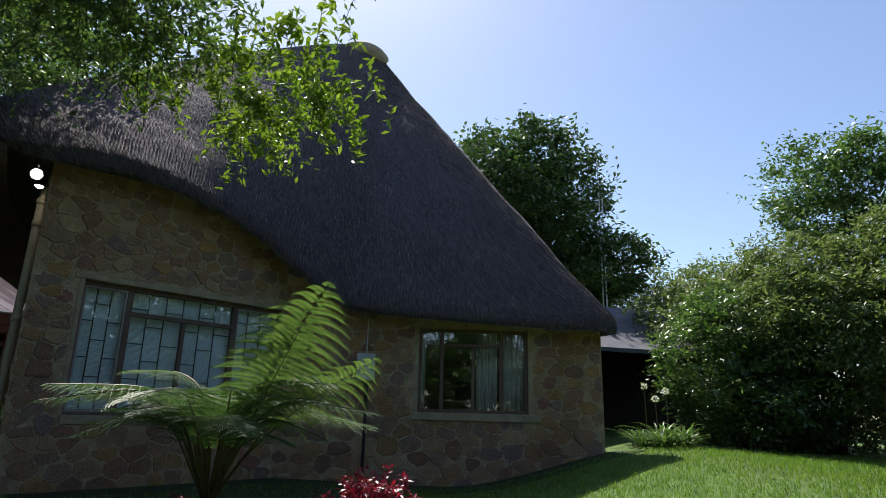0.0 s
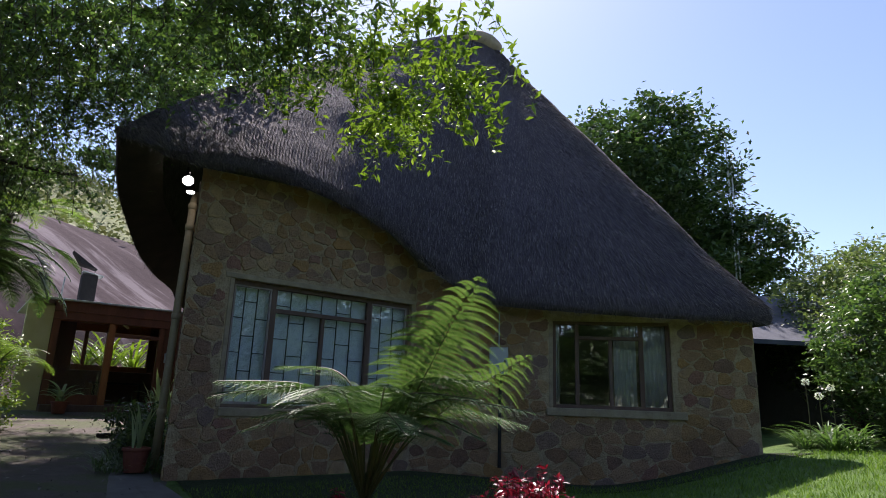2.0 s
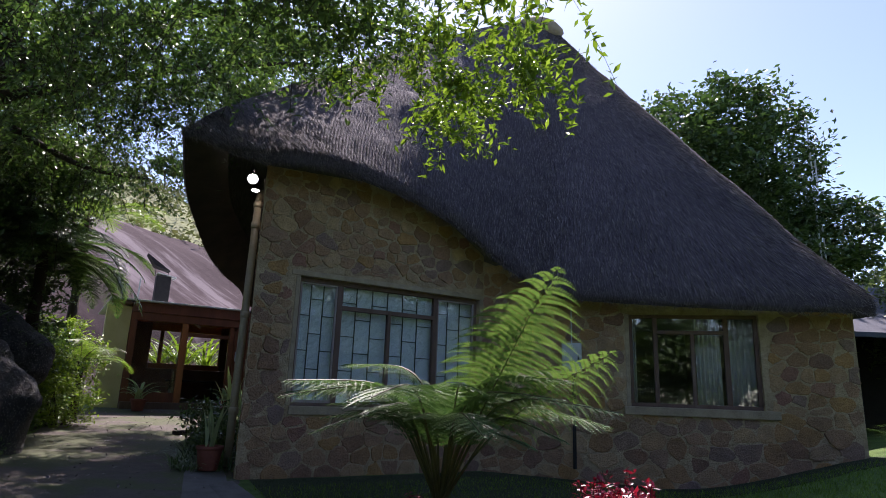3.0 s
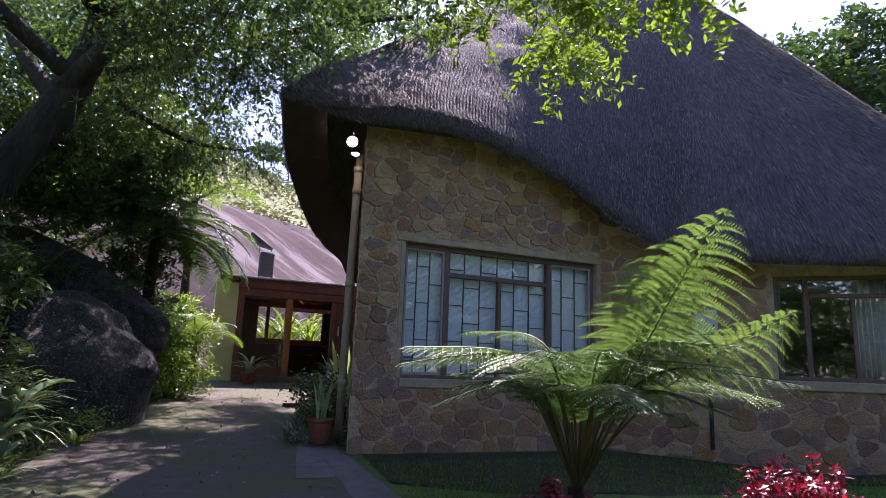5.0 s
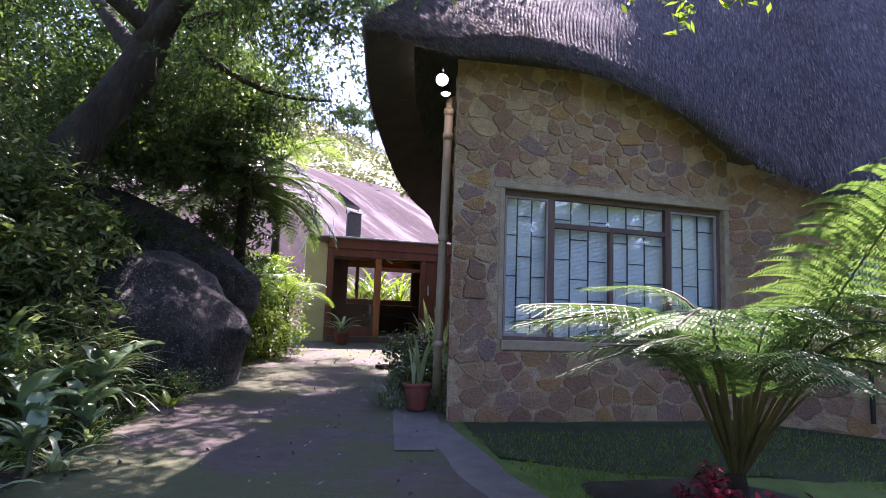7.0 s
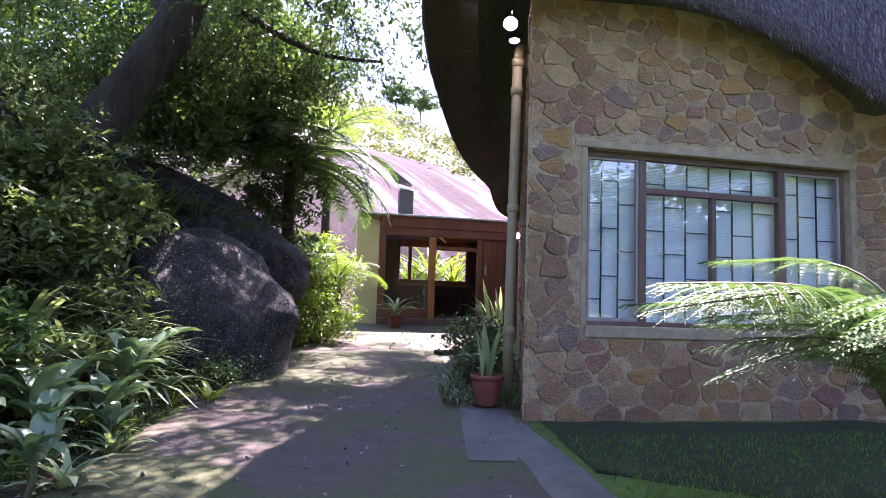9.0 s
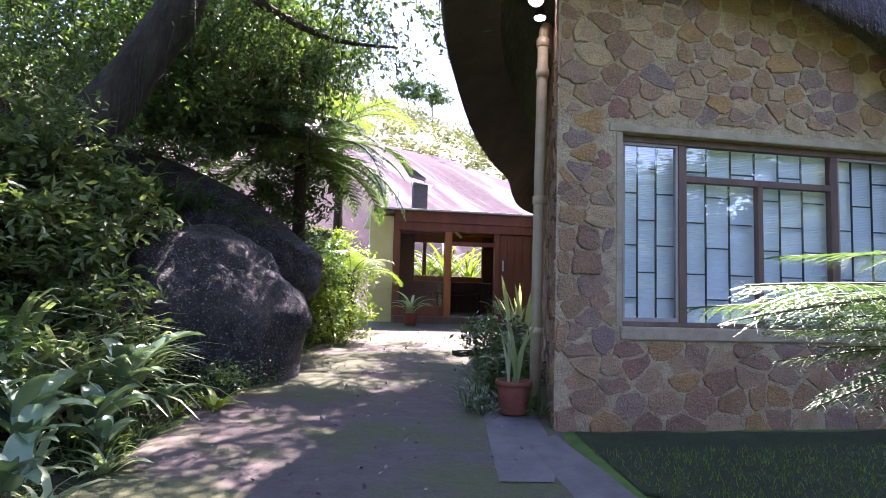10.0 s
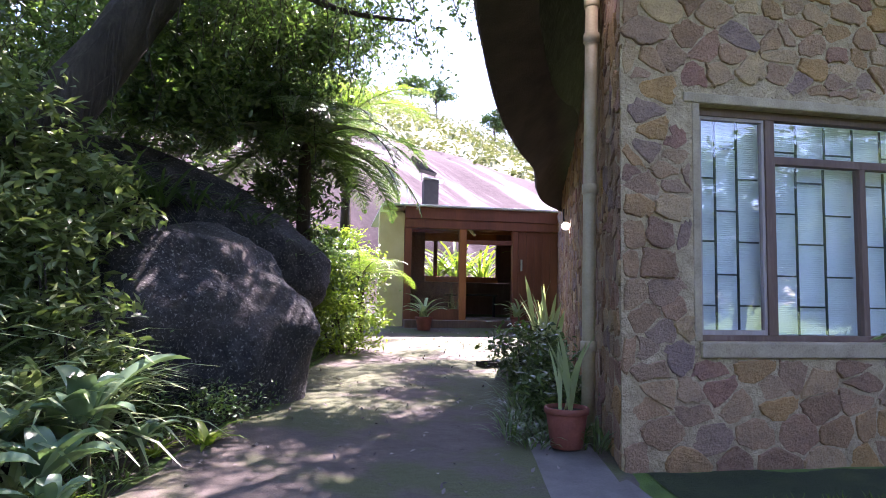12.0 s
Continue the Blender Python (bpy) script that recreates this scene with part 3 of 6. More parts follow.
def clip(poly, n, c):
    """The part of a polygon on the near side of a line."""
    out = []
    for a, b in zip(poly, poly[1:] + poly[:1]):
        da, db = a[0] * n[0] + a[1] * n[1] - c, b[0] * n[0] + b[1] * n[1] - c
        if da <= 0:
            out.append(a)
        if (da < 0 < db) or (db < 0 < da):
            f = da / (da - db)
            out.append((a[0] + (b[0] - a[0]) * f, a[1] + (b[1] - a[1]) * f))
    return out


def stone_geometry(item, face, local):
    c, poly, depth, tilt = item
    n = len(poly)
    verts, faces = [], []
    for scale, d in ((1.03, -0.012), (0.985, depth * 0.7), (0.9, depth * 0.95), (0.5, depth)):
        for x, z in poly:
            q = c + (np.array((x, z)) - c) * scale
            lean = (tilt[0] * (q[0] - c[0]) + tilt[1] * (q[1] - c[1])) if d > 0 else 0
            lean += depth * 0.45 * noise.noise((q[0] * 9, q[1] * 9, 1.5)) if d > 0 else 0
            verts.append((q[0] - (c[0] if local else 0), face * (d + lean), q[1] - (c[1] if local else 0)))
    for r in range(3):
        for i in range(n):
            f = (r * n + i, r * n + (i + 1) % n, (r + 1) * n + (i + 1) % n, (r + 1) * n + i)
            faces.append(f if face < 0 else f[::-1])
    f = tuple(3 * n + i for i in range(n))
    faces.append(f if face < 0 else f[::-1])
    return verts, faces


def set_stones(wall, places, face=-1):
    for item in places:
        v, f = stone_geometry(item, face, True)
        link("stone", mesh_of("stone", v, f, M_STONE), wall, "", Matrix.Translation((item[0][0], 0, item[0][1])))


def join_stones(name, wall, places, face=1):
    verts, faces = [], []
    for item in places:
        v, f = stone_geometry(item, face, False)
        o = len(verts)
        verts += v
        faces += [tuple(o + i for i in q) for q in f]
    link(name, mesh_of(name, verts, faces, M_STONE), wall)["kind"] = "stuff"


# thatched roof: eave line, ridge line and the surface between them
EAVE_FRONT = [(0.80, 10.0, 5.36), (1.4, 9.95, 5.22), (2.0, 9.98, 5.2), (2.94, 10.0, 5.30), (3.86, 10.0, 5.22), (4.75, 9.98, 5.02), (5.55, 9.92, 4.70),
              (6.2, 9.78, 4.25), (6.72, 9.42, 3.84), (7.08, 9.0, 3.62), (8.17, 7.89, 3.50), (9.37, 6.69, 3.42), (10.1, 5.96, 3.40), (10.45, 5.74, 3.38)]
EAVE_BACK = [(10.45, 5.74, 3.38), (10.8, 6.0, 3.4), (11.35, 7.3, 3.4), (13.8, 11.0, 3.5), (16, 15, 3.5), (13, 20, 3.8), (8, 21.5, 4.0), (4.6, 19, 4.1),
             (3.2, 15.9, 4.2), (2.6, 14.9, 4.3), (2.04, 13.9, 4.5), (1.5, 12.6, 4.8), (1.15, 11.6, 5.05), (0.80, 10.0, 5.36)]
RIDGE = [(0.80, 10.05, 5.45), (1.45, 10.9, 6.33), (2.54, 12.5, 7.62), (4.6, 13.4, 9.40), (6.6, 13.5, 10.72), (8.8, 13.2, 11.95), (10.0, 13.2, 12.45), (10.6, 13.1, 12.35)]
THICK = 0.30


def build_roof():
    n_front, n_back, rows = 220, 120, 30
    ridge = bend(RIDGE, 200)

    def on_ridge(f):
        return ridge[int(clamp(f) * 199)].copy()

    front, back = bend(EAVE_FRONT, n_front), bend(EAVE_BACK, n_back)
    columns = []
    length = 0.0
    for i, e in enumerate(front):
        f = i / (n_front - 1)
        columns.append((e, on_ridge(smooth(f * 1.25) * 0.35 + clamp(f * 1.35) * 0.65), 1 - 1.25 * smooth((f - 0.72) / 0.28)))
    for i, e in enumerate(back[1:-1]):
        f = (i + 1) / (n_back - 1)
        columns.append((e, on_ridge(1 - smooth((f - 0.10) * 1.12)), -0.25 + 1.25 * smooth(f / 0.25)))
    verts, faces, uvs = [], [], []
    mid = Vector((8.0, 13.5, 0))
    for c, (e, r, belly) in enumerate(columns):
        if c:
            length += (e - columns[c - 1][0]).length
        out = e - mid
        out.z = 0
        out.normalize()
        foot = e + Vector((0, 0, 0.0))
        slope = (r - e).length
        col = []
        inner = e - out * 0.75 + Vector((0, 0, min(0.85, max(0.02, (r.z - e.z) * 0.24))))
        col.append((inner, -0.9))
        col.append((foot, -0.12))
        lip = foot + out * 0.05 + Vector((0, 0, 0.10))
        col.append((lip, 0.0))
        lift = min(THICK, 0.05 + slope * 0.12)
        for k in range(rows + 1):
            g = k / rows
            p = (foot + Vector((0, 0, lift))).lerp(r, g)
            bulge = math.sin(math.pi * g) * 0.035 * slope * (1 - 0.4 * g) * belly
            wob = 0.05 * noise.noise(p * 0.9) + 0.025 * noise.noise(p * 3.1)
            p = p + (out * 0.7 + Vector((0, 0, 0.7))) * (bulge + wob * smooth(g * 6) * smooth((1 - g) * 6))
            col.append((p, 0.2 + g * slope))
        for p, v in col:
            verts.append(p)
            uvs.append((length, v))
    h = rows + 4
    n = len(columns)
    for c in range(n):
        a, b = c * h, ((c + 1) % n) * h
        for k in range(h - 1):
            faces.append((a + k, b + k, b + k + 1, a + k + 1))
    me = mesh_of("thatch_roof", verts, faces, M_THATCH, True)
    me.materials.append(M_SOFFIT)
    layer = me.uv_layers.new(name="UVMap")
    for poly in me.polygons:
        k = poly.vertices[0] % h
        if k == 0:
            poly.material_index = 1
        for li, vi in zip(poly.loop_indices, poly.vertices):
            layer.data[li].uv = uvs[vi]
    roof = link("roof", me)
    tagged(roof, "steep weathered grey thatch roof with sweeping eaves", "roof", kind="structure")
    # loose straw ends along the cut eave and over the surface
    rng = np.random.default_rng(11)
    sv, sf = [], []

    def straw(p, way, length_, w):
        side = way.cross(Vector(rng.normal(size=3))).normalized() * w
        o = len(sv)
        sv.extend([p - side, p + side, p + way * length_])
        sf.append((o, o + 1, o + 2))

    for c in range(n_front + n_back - 3):
        e, r = columns[c][:2]
        down = (e - r).normalized()
        near = c < n_front or c > n_front + n_back - 40
        for k in range(46 if near else 4):
            f = rng.random()
            p = e.lerp(columns[(c + 1) % n][0], f) + Vector((rng.normal() * 0.02, rng.normal() * 0.02, rng.uniform(0.0, 0.26)))
            straw(p, (down * 0.8 + Vector(rng.normal(size=3)) * 0.28).normalized(), rng.uniform(0.05, 0.16), 0.0035)
        if c < n_front:
            for k in range(480):
                g = rng.random() ** 1.1
                row = int(g * rows)
                v = verts[c * h + 3 + row]
                v2 = verts[((c + 1) % n) * h + 3 + min(row + 1, rows)]
                p = v.lerp(v2, rng.random())
                outw = Vector((e.x - mid.x, e.y - mid.y, 0)).normalized()
                straw(p, (down + outw * rng.uniform(0.06, 0.34) + Vector(rng.normal(size=3)) * 0.09).normalized(), rng.uniform(0.07, 0.20), 0.005)
    ob = link("straw", mesh_of("straw", sv, sf, M_STRAW), roof, "loose grey straw ends")
    ob["kind"] = "stuff"
    cap_pts = bend([(9.5, 13.2, 12.16), (10.0, 13.18, 12.34), (10.4, 13.1, 12.32), (10.75, 13.0, 12.12)], 12)
    part("ridge_cap", tube(cap_pts, [0.16, 0.2, 0.22, 0.24, 0.25, 0.26, 0.26, 0.26, 0.25, 0.24, 0.22, 0.16], 12, None, 0.15), M_CEMENT, roof, "cement ridge capping", smooth_faces=True)


build_roof()


def bar(bm, x0, x1, z0, z1, y0, y1, bevel=0.006):
    return box(x0, x1, y0, y1, z0, z1, bevel, bm)


def pane(name, x0, x1, z0, z1, y, parent):
    ob = part(name, box(x0, x1, y - 0.002, y + 0.002, z0, z1), M_GLASS, parent, "clear reflecting glass")
    ob.visible_shadow = False


def window_gable():
    x0, x1, z0, z1 = W1
    w = empty("window_1", WALL_1, "wide brown-framed window with steel burglar bars", "window", kind="structure")
    y0, y1 = 0.09, 0.17
    a, b, c, tz = 1.42, 3.24, 2.33, 3.24
    for n_, args in (("window_frame", (x0, x1, z1 - 0.07, z1)), ("window_frame", (x0, x1, z0, z0 + 0.05)), ("window_frame", (x0, x0 + 0.05, z0 + 0.05, z1 - 0.07)),
                     ("window_frame", (x1 - 0.05, x1, z0 + 0.05, z1 - 0.07)), ("mullion", (a - 0.045, a + 0.045, z0 + 0.05, z1 - 0.07)),
                     ("mullion", (b - 0.045, b + 0.045, z0 + 0.05, z1 - 0.07)), ("transom", (a + 0.045, b - 0.045, tz - 0.035, tz + 0.035)), ("mullion", (c - 0.03, c + 0.03, z0 + 0.05, tz - 0.035))):
        part(n_, bar(bmesh.new(), *args, y0, y1), M_FRAME, w)
    for p0, p1, q0, q1 in ((x0 + 0.05, a - 0.045, z0 + 0.05, z1 - 0.07), (a + 0.045, b - 0.045, tz + 0.035, z1 - 0.07), (a + 0.045, c - 0.03, z0 + 0.05, tz - 0.035),
                           (c + 0.03, b - 0.045, z0 + 0.05, tz - 0.035), (b + 0.045, x1 - 0.05, z0 + 0.05, z1 - 0.07)):
        pane("pane", p0, p1, q0, q1, 0.13, w)
    # steel bars behind the glass: uprights at the thirds of each casement, staggered rungs between them
    casements = ((x0 + 0.05, a - 0.045, z0 + 0.05, z1 - 0.07), (a + 0.045, c - 0.03, z0 + 0.05, tz - 0.035), (c + 0.03, b - 0.045, z0 + 0.05, tz - 0.035),
                 (b + 0.045, x1 - 0.05, z0 + 0.05, z1 - 0.07), (a + 0.045, c - 0.002, tz + 0.035, z1 - 0.07), (c + 0.002, b - 0.045, tz + 0.035, z1 - 0.07))
    for i, (p0, p1, q0, q1) in enumerate(casements):
        step = (p1 - p0) / 3
        for k in ((1, 2, 3) if i == 4 else (1, 2)):
            part("burglar_bar", box(p0 + step * k - 0.008, p0 + step * k + 0.008, 0.185, 0.199, q0, q1), M_BAR, w)
        for k in range(3):
            first = 0.25 if (k + (1, 0, 1, 0, 0, 1)[i]) % 2 == 0 else 0.514
            for r in range(4):
                z = z1 - 0.07 - first - 0.547 * r
                if q0 + 0.04 < z < q1 - 0.04:
                    part("burglar_bar", box(p0 + step * k + 0.008, p0 + step * (k + 1) - 0.008, 0.186, 0.198, z - 0.007, z + 0.007), M_BAR, w)
    # opening sashes of the side casements
    for p0, p1, q0, q1 in (casements[0], casements[3]):
        for args in ((p0, p1, q0, q0 + 0.04), (p0, p1, q1 - 0.03, q1), (p0, p0 + 0.03, q0 + 0.04, q1 - 0.03), (p1 - 0.03, p1, q0 + 0.04, q1 - 0.03)):
            part("sash", bar(bmesh.new(), *args, 0.105, 0.150, 0.004), M_SASH, w)
    part("lintel", box(x0 - 0.15, x1 + 0.1, -0.015, 0.10, z1 + 0.002, z1 + 0.085, 0.012), M_CEMENT, w, "pale cement lintel")
    part("window_sill", box(x0 - 0.02, x1 + 0.05, -0.03, 0.10, z0 - 0.13, z0 - 0.002, 0.015), M_CEMENT, w, "rough cement sill")
    for p0, p1 in ((x0 - 0.07, x0 - 0.002), (x1 + 0.002, x1 + 0.08)):
        part("reveal", box(p0, p1, -0.008, 0.10, z0 + 0.002, z1 - 0.002, 0.008), M_CEMENT, w, "cement-plastered reveal")


def blind(name, m, x0, x1, z0, z1, folds, depth, material, label):
    verts, faces = [], []
    n = int(folds * 8)
    for i in range(n + 1):
        x = x0 + (x1 - x0) * i / n
        y = depth * math.sin(2 * math.pi * folds * i / n) * (1 + 0.3 * math.sin(i * 0.7))
        for z in (z0, (z0 + z1) / 2, z1):
            verts.append((x, y, z))
    for i in range(n):
        for k in range(2):
            a = i * 3 + k
            faces.append((a, a + 3, a + 4, a + 1))
    me = mesh_of(name, verts, faces, material, True)
    ob = link(name, me, m=m)
    sol = ob.modifiers.new("thickness", "SOLIDIFY")
    sol.thickness = 0.004
    return tagged(ob, label, "curtain")


def slatted_blind(m, x0, x1, z0, z1, label):
    verts, faces = [], []
    z, k = z0, 0
    while z < z1:
        for x in (x0, x1):
            verts += [(x, -0.004, z), (x, 0.003, z + 0.0165), (x, -0.004, z + 0.018)]
        o = k * 6
        faces += [(o, o + 3, o + 4, o + 1), (o + 1, o + 4, o + 5, o + 2)]
        z, k = z + 0.018, k + 1
    ob = link("blind", mesh_of("blind", verts, faces, M_CURTAIN), m=m)
    return tagged(ob, label, "blind")


def window_wing():
    x0, x1, z0, z1 = W2
    w = empty("window_2", WALL_2, "dark timber casement window under the eave", "window", kind="structure")
    y0, y1 = 0.08, 0.16
    a, b, c, tz = 3.02, 4.16, 3.62, 3.12
    for n_, args in (("window_frame", (x0, x1, z1 - 0.06, z1)), ("window_frame", (x0, x1, z0, z0 + 0.06)), ("window_frame", (x0, x0 + 0.06, z0 + 0.06, z1 - 0.06)),
                     ("window_frame", (x1 - 0.06, x1, z0 + 0.06, z1 - 0.06)), ("mullion", (a - 0.035, a + 0.035, z0 + 0.06, z1 - 0.06)),
                     ("mullion", (b - 0.04, b + 0.04, z0 + 0.06, z1 - 0.06)), ("transom", (a + 0.035, b - 0.04, tz - 0.03, tz + 0.03)), ("mullion", (c - 0.03, c + 0.03, z0 + 0.06, tz - 0.03))):
        part(n_, bar(bmesh.new(), *args, y0, y1), M_FRAME, w)
    for p0, p1, q0, q1 in ((x0 + 0.06, a - 0.035, z0 + 0.06, z1 - 0.06), (a + 0.035, b - 0.04, tz + 0.03, z1 - 0.06), (a + 0.035, c - 0.03, z0 + 0.06, tz - 0.03),
                           (c + 0.03, b - 0.04, z0 + 0.06, tz - 0.03), (b + 0.04, x1 - 0.06, z0 + 0.06, z1 - 0.06)):
        pane("pane", p0, p1, q0, q1, 0.12, w)
    part("window_sill", box(x0 - 0.12, x1 + 0.22, -0.05, 0.09, z0 - 0.14, z0 - 0.002, 0.015), M_CEMENT, w, "rough cement sill")
    part("reveal", box(x0 - 0.07, x0 - 0.002, -0.008, 0.09, z0 + 0.002, z1 - 0.002, 0.008), M_CEMENT, w, "pale plastered reveal")


window_gable()
window_wing()
slatted_blind(WALL_1 @ Matrix.Translation((0, 0.235, 0)), W1[0] - 0.02, W1[1] + 0.02, W1[2] - 0.02, W1[3] + 0.05, "pale blue closed slatted blind behind the barred window")
blind("curtain", WALL_2 @ Matrix.Translation((0, 0.40, 0)), 3.72, 4.12, W2[2] - 0.1, W2[3] + 0.1, 6, 0.035, M_DRAPE, "white pleated curtain drawn half open")
blind("curtain", WALL_2 @ Matrix.Translation((0, 0.40, 0)), 4.22, 4.72, W2[2] - 0.1, W2[3] + 0.1, 7, 0.035, M_DRAPE, "white pleated curtain gathered at the window edge")
blind("curtain", WALL_2 @ Matrix.Translation((0, 0.42, 0)), 2.5, 2.72, W2[2] - 0.1, W2[3] + 0.1, 4, 0.03, M_DRAPE, "white pleated curtain gathered at the window edge")

# rooms behind the windows, closed and dark
room = part("floor", box(0.0, 6.0, 0.36, 4.5, 0.85, 0.95), M_FRAME, m=WALL_2)
tagged(room, "dark timber room floor", "floor", kind="structure")
for nm, b_ in (("wall_inner", box(0.0, 6.0, 4.5, 4.6, 0.85, 3.6)), ("wall_inner", box(5.72, 5.74, 0.36, 4.5, 0.95, 3.6)), ("wall_inner", box(0.9, 1.0, 0.4, 4.5, 0.95, 3.6))):
    tagged(part(nm, b_, M_ROOM, m=WALL_2), "plain plaster wall of the room", "wall", kind="structure")
tagged(part("ceiling", box(0.9, 5.74, 0.5, 4.6, 3.6, 3.66), M_ROOM, m=WALL_2), "plain room ceiling", "ceiling", kind="structure")
tagged(part("wall_inner", box(1.2, 4.1, 2.0, 2.1, 0.6, 4.4), M_ROOM, m=WALL_1), "plain plaster wall of the room", "wall", kind="structure")


def drainpipe():
    top = Vector((2.27, 11.36, 5.0))
    base = Vector((2.23, 11.36, ground_z(2.23, 11.36)))
    p = empty("drainpipe", Matrix.Translation(base), "cream-painted downpipe standing against the stone wall", "drainpipe")
    pipe = part("pipe", tube([(0, 0, 0), (0.01, 0, 1.5), (0.025, 0, 3.0), (top.x - base.x, 0, top.z - base.z)], 0.062, 16), M_PIPE, p, smooth_faces=True)
    for f in (0.985, 0.90, 0.55, 0.2):
        z = (top.z - base.z) * f
        part("collar", lathe([(0.063, z - 0.05), (0.078, z - 0.045), (0.078, z + 0.045), (0.063, z + 0.05)], 16), M_PIPE, pipe, m=Matrix.Translation((0.04 * f, 0, 0)), smooth_faces=True)
    part("gutter_bend", tube(bend([(0.04, 0, top.z - base.z - 0.05), (0.06, 0.02, top.z - base.z + 0.12), (0.2, 0.25, top.z - base.z + 0.22), (0.5, 0.8, top.z - base.z + 0.12)], 10), 0.055, 12), M_PIPE, p, smooth_faces=True)


def floodlight(at, aim, r, label):
    m = look(at, aim)
    f = empty("floodlight", m, label, "outdoor light", "floodlights at the eave corner")
    housing = part("housing", lathe([(0.02, 0.16), (r * 0.6, 0.14), (r * 1.05, 0.02), (r * 1.08, 0.0), (r * 0.98, -0.004)], 20), M_BLACK, f, "dark metal housing", smooth_faces=True)
    part("lamp", lathe([(0.001, -0.03), (r * 0.5, -0.026), (r * 0.85, -0.012), (r * 0.97, 0.0)], 20), M_LAMP, housing, "glowing white lens", smooth_faces=True)
    part("bracket", tube([(0, 0, 0.15), (0.02, 0.1, 0.22), (0.02, 0.28, 0.24)], 0.014, 8), M_BLACK, f)


drainpipe()
floodlight((2.02, 10.90, 5.22), (0.2, 2.5, 4.4), 0.085, "round white floodlight switched on under the eave")
floodlight((2.12, 11.05, 5.09), (2.0, 10.75, 1.0), 0.065, "round white floodlight pointing down under the eave")
floodlight((3.95, 16.4, 3.35), (3.0, 13.0, 2.4), 0.07, "small white wall lamp on the side wall")


def meter_box():
    b = empty("meter_box", WALL_2 @ Matrix.Translation((1.60, 0, 2.40)), "grey enamel meter box with conduit on the stone wall", "meter box")
    part("body", box(-0.17, 0.17, -0.16, -0.03, 0, 0.49, 0.012), M_METER, b)
    door = part("door", box(-0.155, 0.155, -0.172, -0.161, 0.02, 0.47, 0.005), M_METER, b)
    part("latch", box(0.10, 0.125, -0.185, -0.173, 0.2, 0.26, 0.003), M_BLACK, door)
    part("conduit", tube([(0.0, -0.06, 0.48), (0.0, -0.06, 1.15)], 0.012, 8), M_METER, b)
    part("conduit", tube([(0.03, -0.07, -1.6), (0.03, -0.07, 0.01)], 0.03, 10), M_BLACK, b, "black lower conduit")


meter_box()

# ---- the glazed annexe at the end of the path ----
AX, AY, AZ = 1.40, 21.5, 1.40


def annexe():
    top = 4.33
    w = empty("annexe", pose(0, 0, 0), "low flat-roofed annexe with red-brown timber glazing", "annexe", kind="structure")
    part("wall", box(0.90, 1.55, AY - 0.02, AY + 0.28, AZ - 0.6, top - 0.16, 0.01), M_CREAM, w, "cream plaster wall end")
    part("wall", box(1.25, 1.55, AY + 0.285, AY + 4.5, AZ - 0.6, top - 0.02, 0.01), M_CREAM, w, "cream plaster side wall")
    part("roof", box(0.95, 6.9, AY - 0.25, AY + 5, top + 0.002, top + 0.05, 0.01), M_METER, w, "thin pale roof edge")
    part("gutter_end", tube([(0.98, AY - 0.16, top - 0.06), (1.5, AY - 0.16, top - 0.07)], 0.055, 10), M_FRAME, w, "short brown gutter end")
    part("fascia", box(1.555, 6.6, AY - 0.12, AY - 0.05, top - 0.30, top, 0.008), M_REDWOOD, w)
    part("lintel_board", box(1.555, 6.6, AY - 0.08, AY - 0.02, top - 0.53, top - 0.302, 0.008), M_REDWOOD, w)
    for x0, x1 in ((1.56, 1.74), (3.00, 3.19), (4.43, 4.57)):
        part("post", box(x0, x1, AY - 0.05, AY + 0.12, AZ - 0.2, top - 0.531, 0.01), M_ORANGEWOOD if x0 == 3.00 else M_REDWOOD, w)
    part("sill_rail", box(1.741, 2.999, AY, AY + 0.1, AZ, AZ + 0.32, 0.008), M_REDWOOD, w)
    part("transom", box(3.191, 4.429, AY, AY + 0.1, 3.42, 3.53, 0.006), M_REDWOOD, w)
    ob = part("pane", box(1.741, 2.999, AY + 0.045, AY + 0.05, AZ + 0.321, top - 0.54), M_GLASS, w, "large reflecting pane")
    ob.visible_shadow = False
    part("wall_panel", box(4.571, 6.6, AY + 0.02, AY + 0.07, AZ - 0.2, top - 0.531, 0.006), M_REDWOOD, w, "boarded red-brown timber wall")
    for k in range(9):
        x = 4.60 + k * 0.22
        part("board", box(x, x + 0.205, AY - 0.004, AY + 0.019, AZ - 0.2, top - 0.55, 0.005), M_REDWOOD, w)
    part("door_handle", box(4.66, 4.70, AY - 0.05, AY - 0.005, 2.75, 3.05, 0.004), M_METER, w, "pale metal handle plate")
    part("step", box(1.56, 6.0, AY - 0.42, AY - 0.06, AZ - 0.5, AZ + 0.04, 0.015), M_FRAME, w, "dark timber threshold step")
    # inside: pale floor, dark back wall with a sill board and one wide opening
    part("floor", box(1.56, 6.6, AY + 0.13, AY + 4.5, AZ - 0.3, AZ + 0.03), M_SLAB, w)
    part("far_wall", box(1.56, 6.6, AY + 4.4, AY + 4.5, AZ + 0.035, AZ + 1.12), M_FRAME, w)
    part("far_wall", box(1.56, 2.72, AY + 4.4, AY + 4.5, AZ + 1.125, top - 0.05), M_FRAME, w)
    part("far_wall", box(5.15, 6.6, AY + 4.4, AY + 4.5, AZ + 1.125, top - 0.05), M_FRAME, w)
    part("far_sill", box(2.721, 5.149, AY + 4.15, AY + 4.5, AZ + 1.125, AZ + 1.31, 0.008), M_ORANGEWOOD, w, "orange timber sill brightened in colour for the sun")
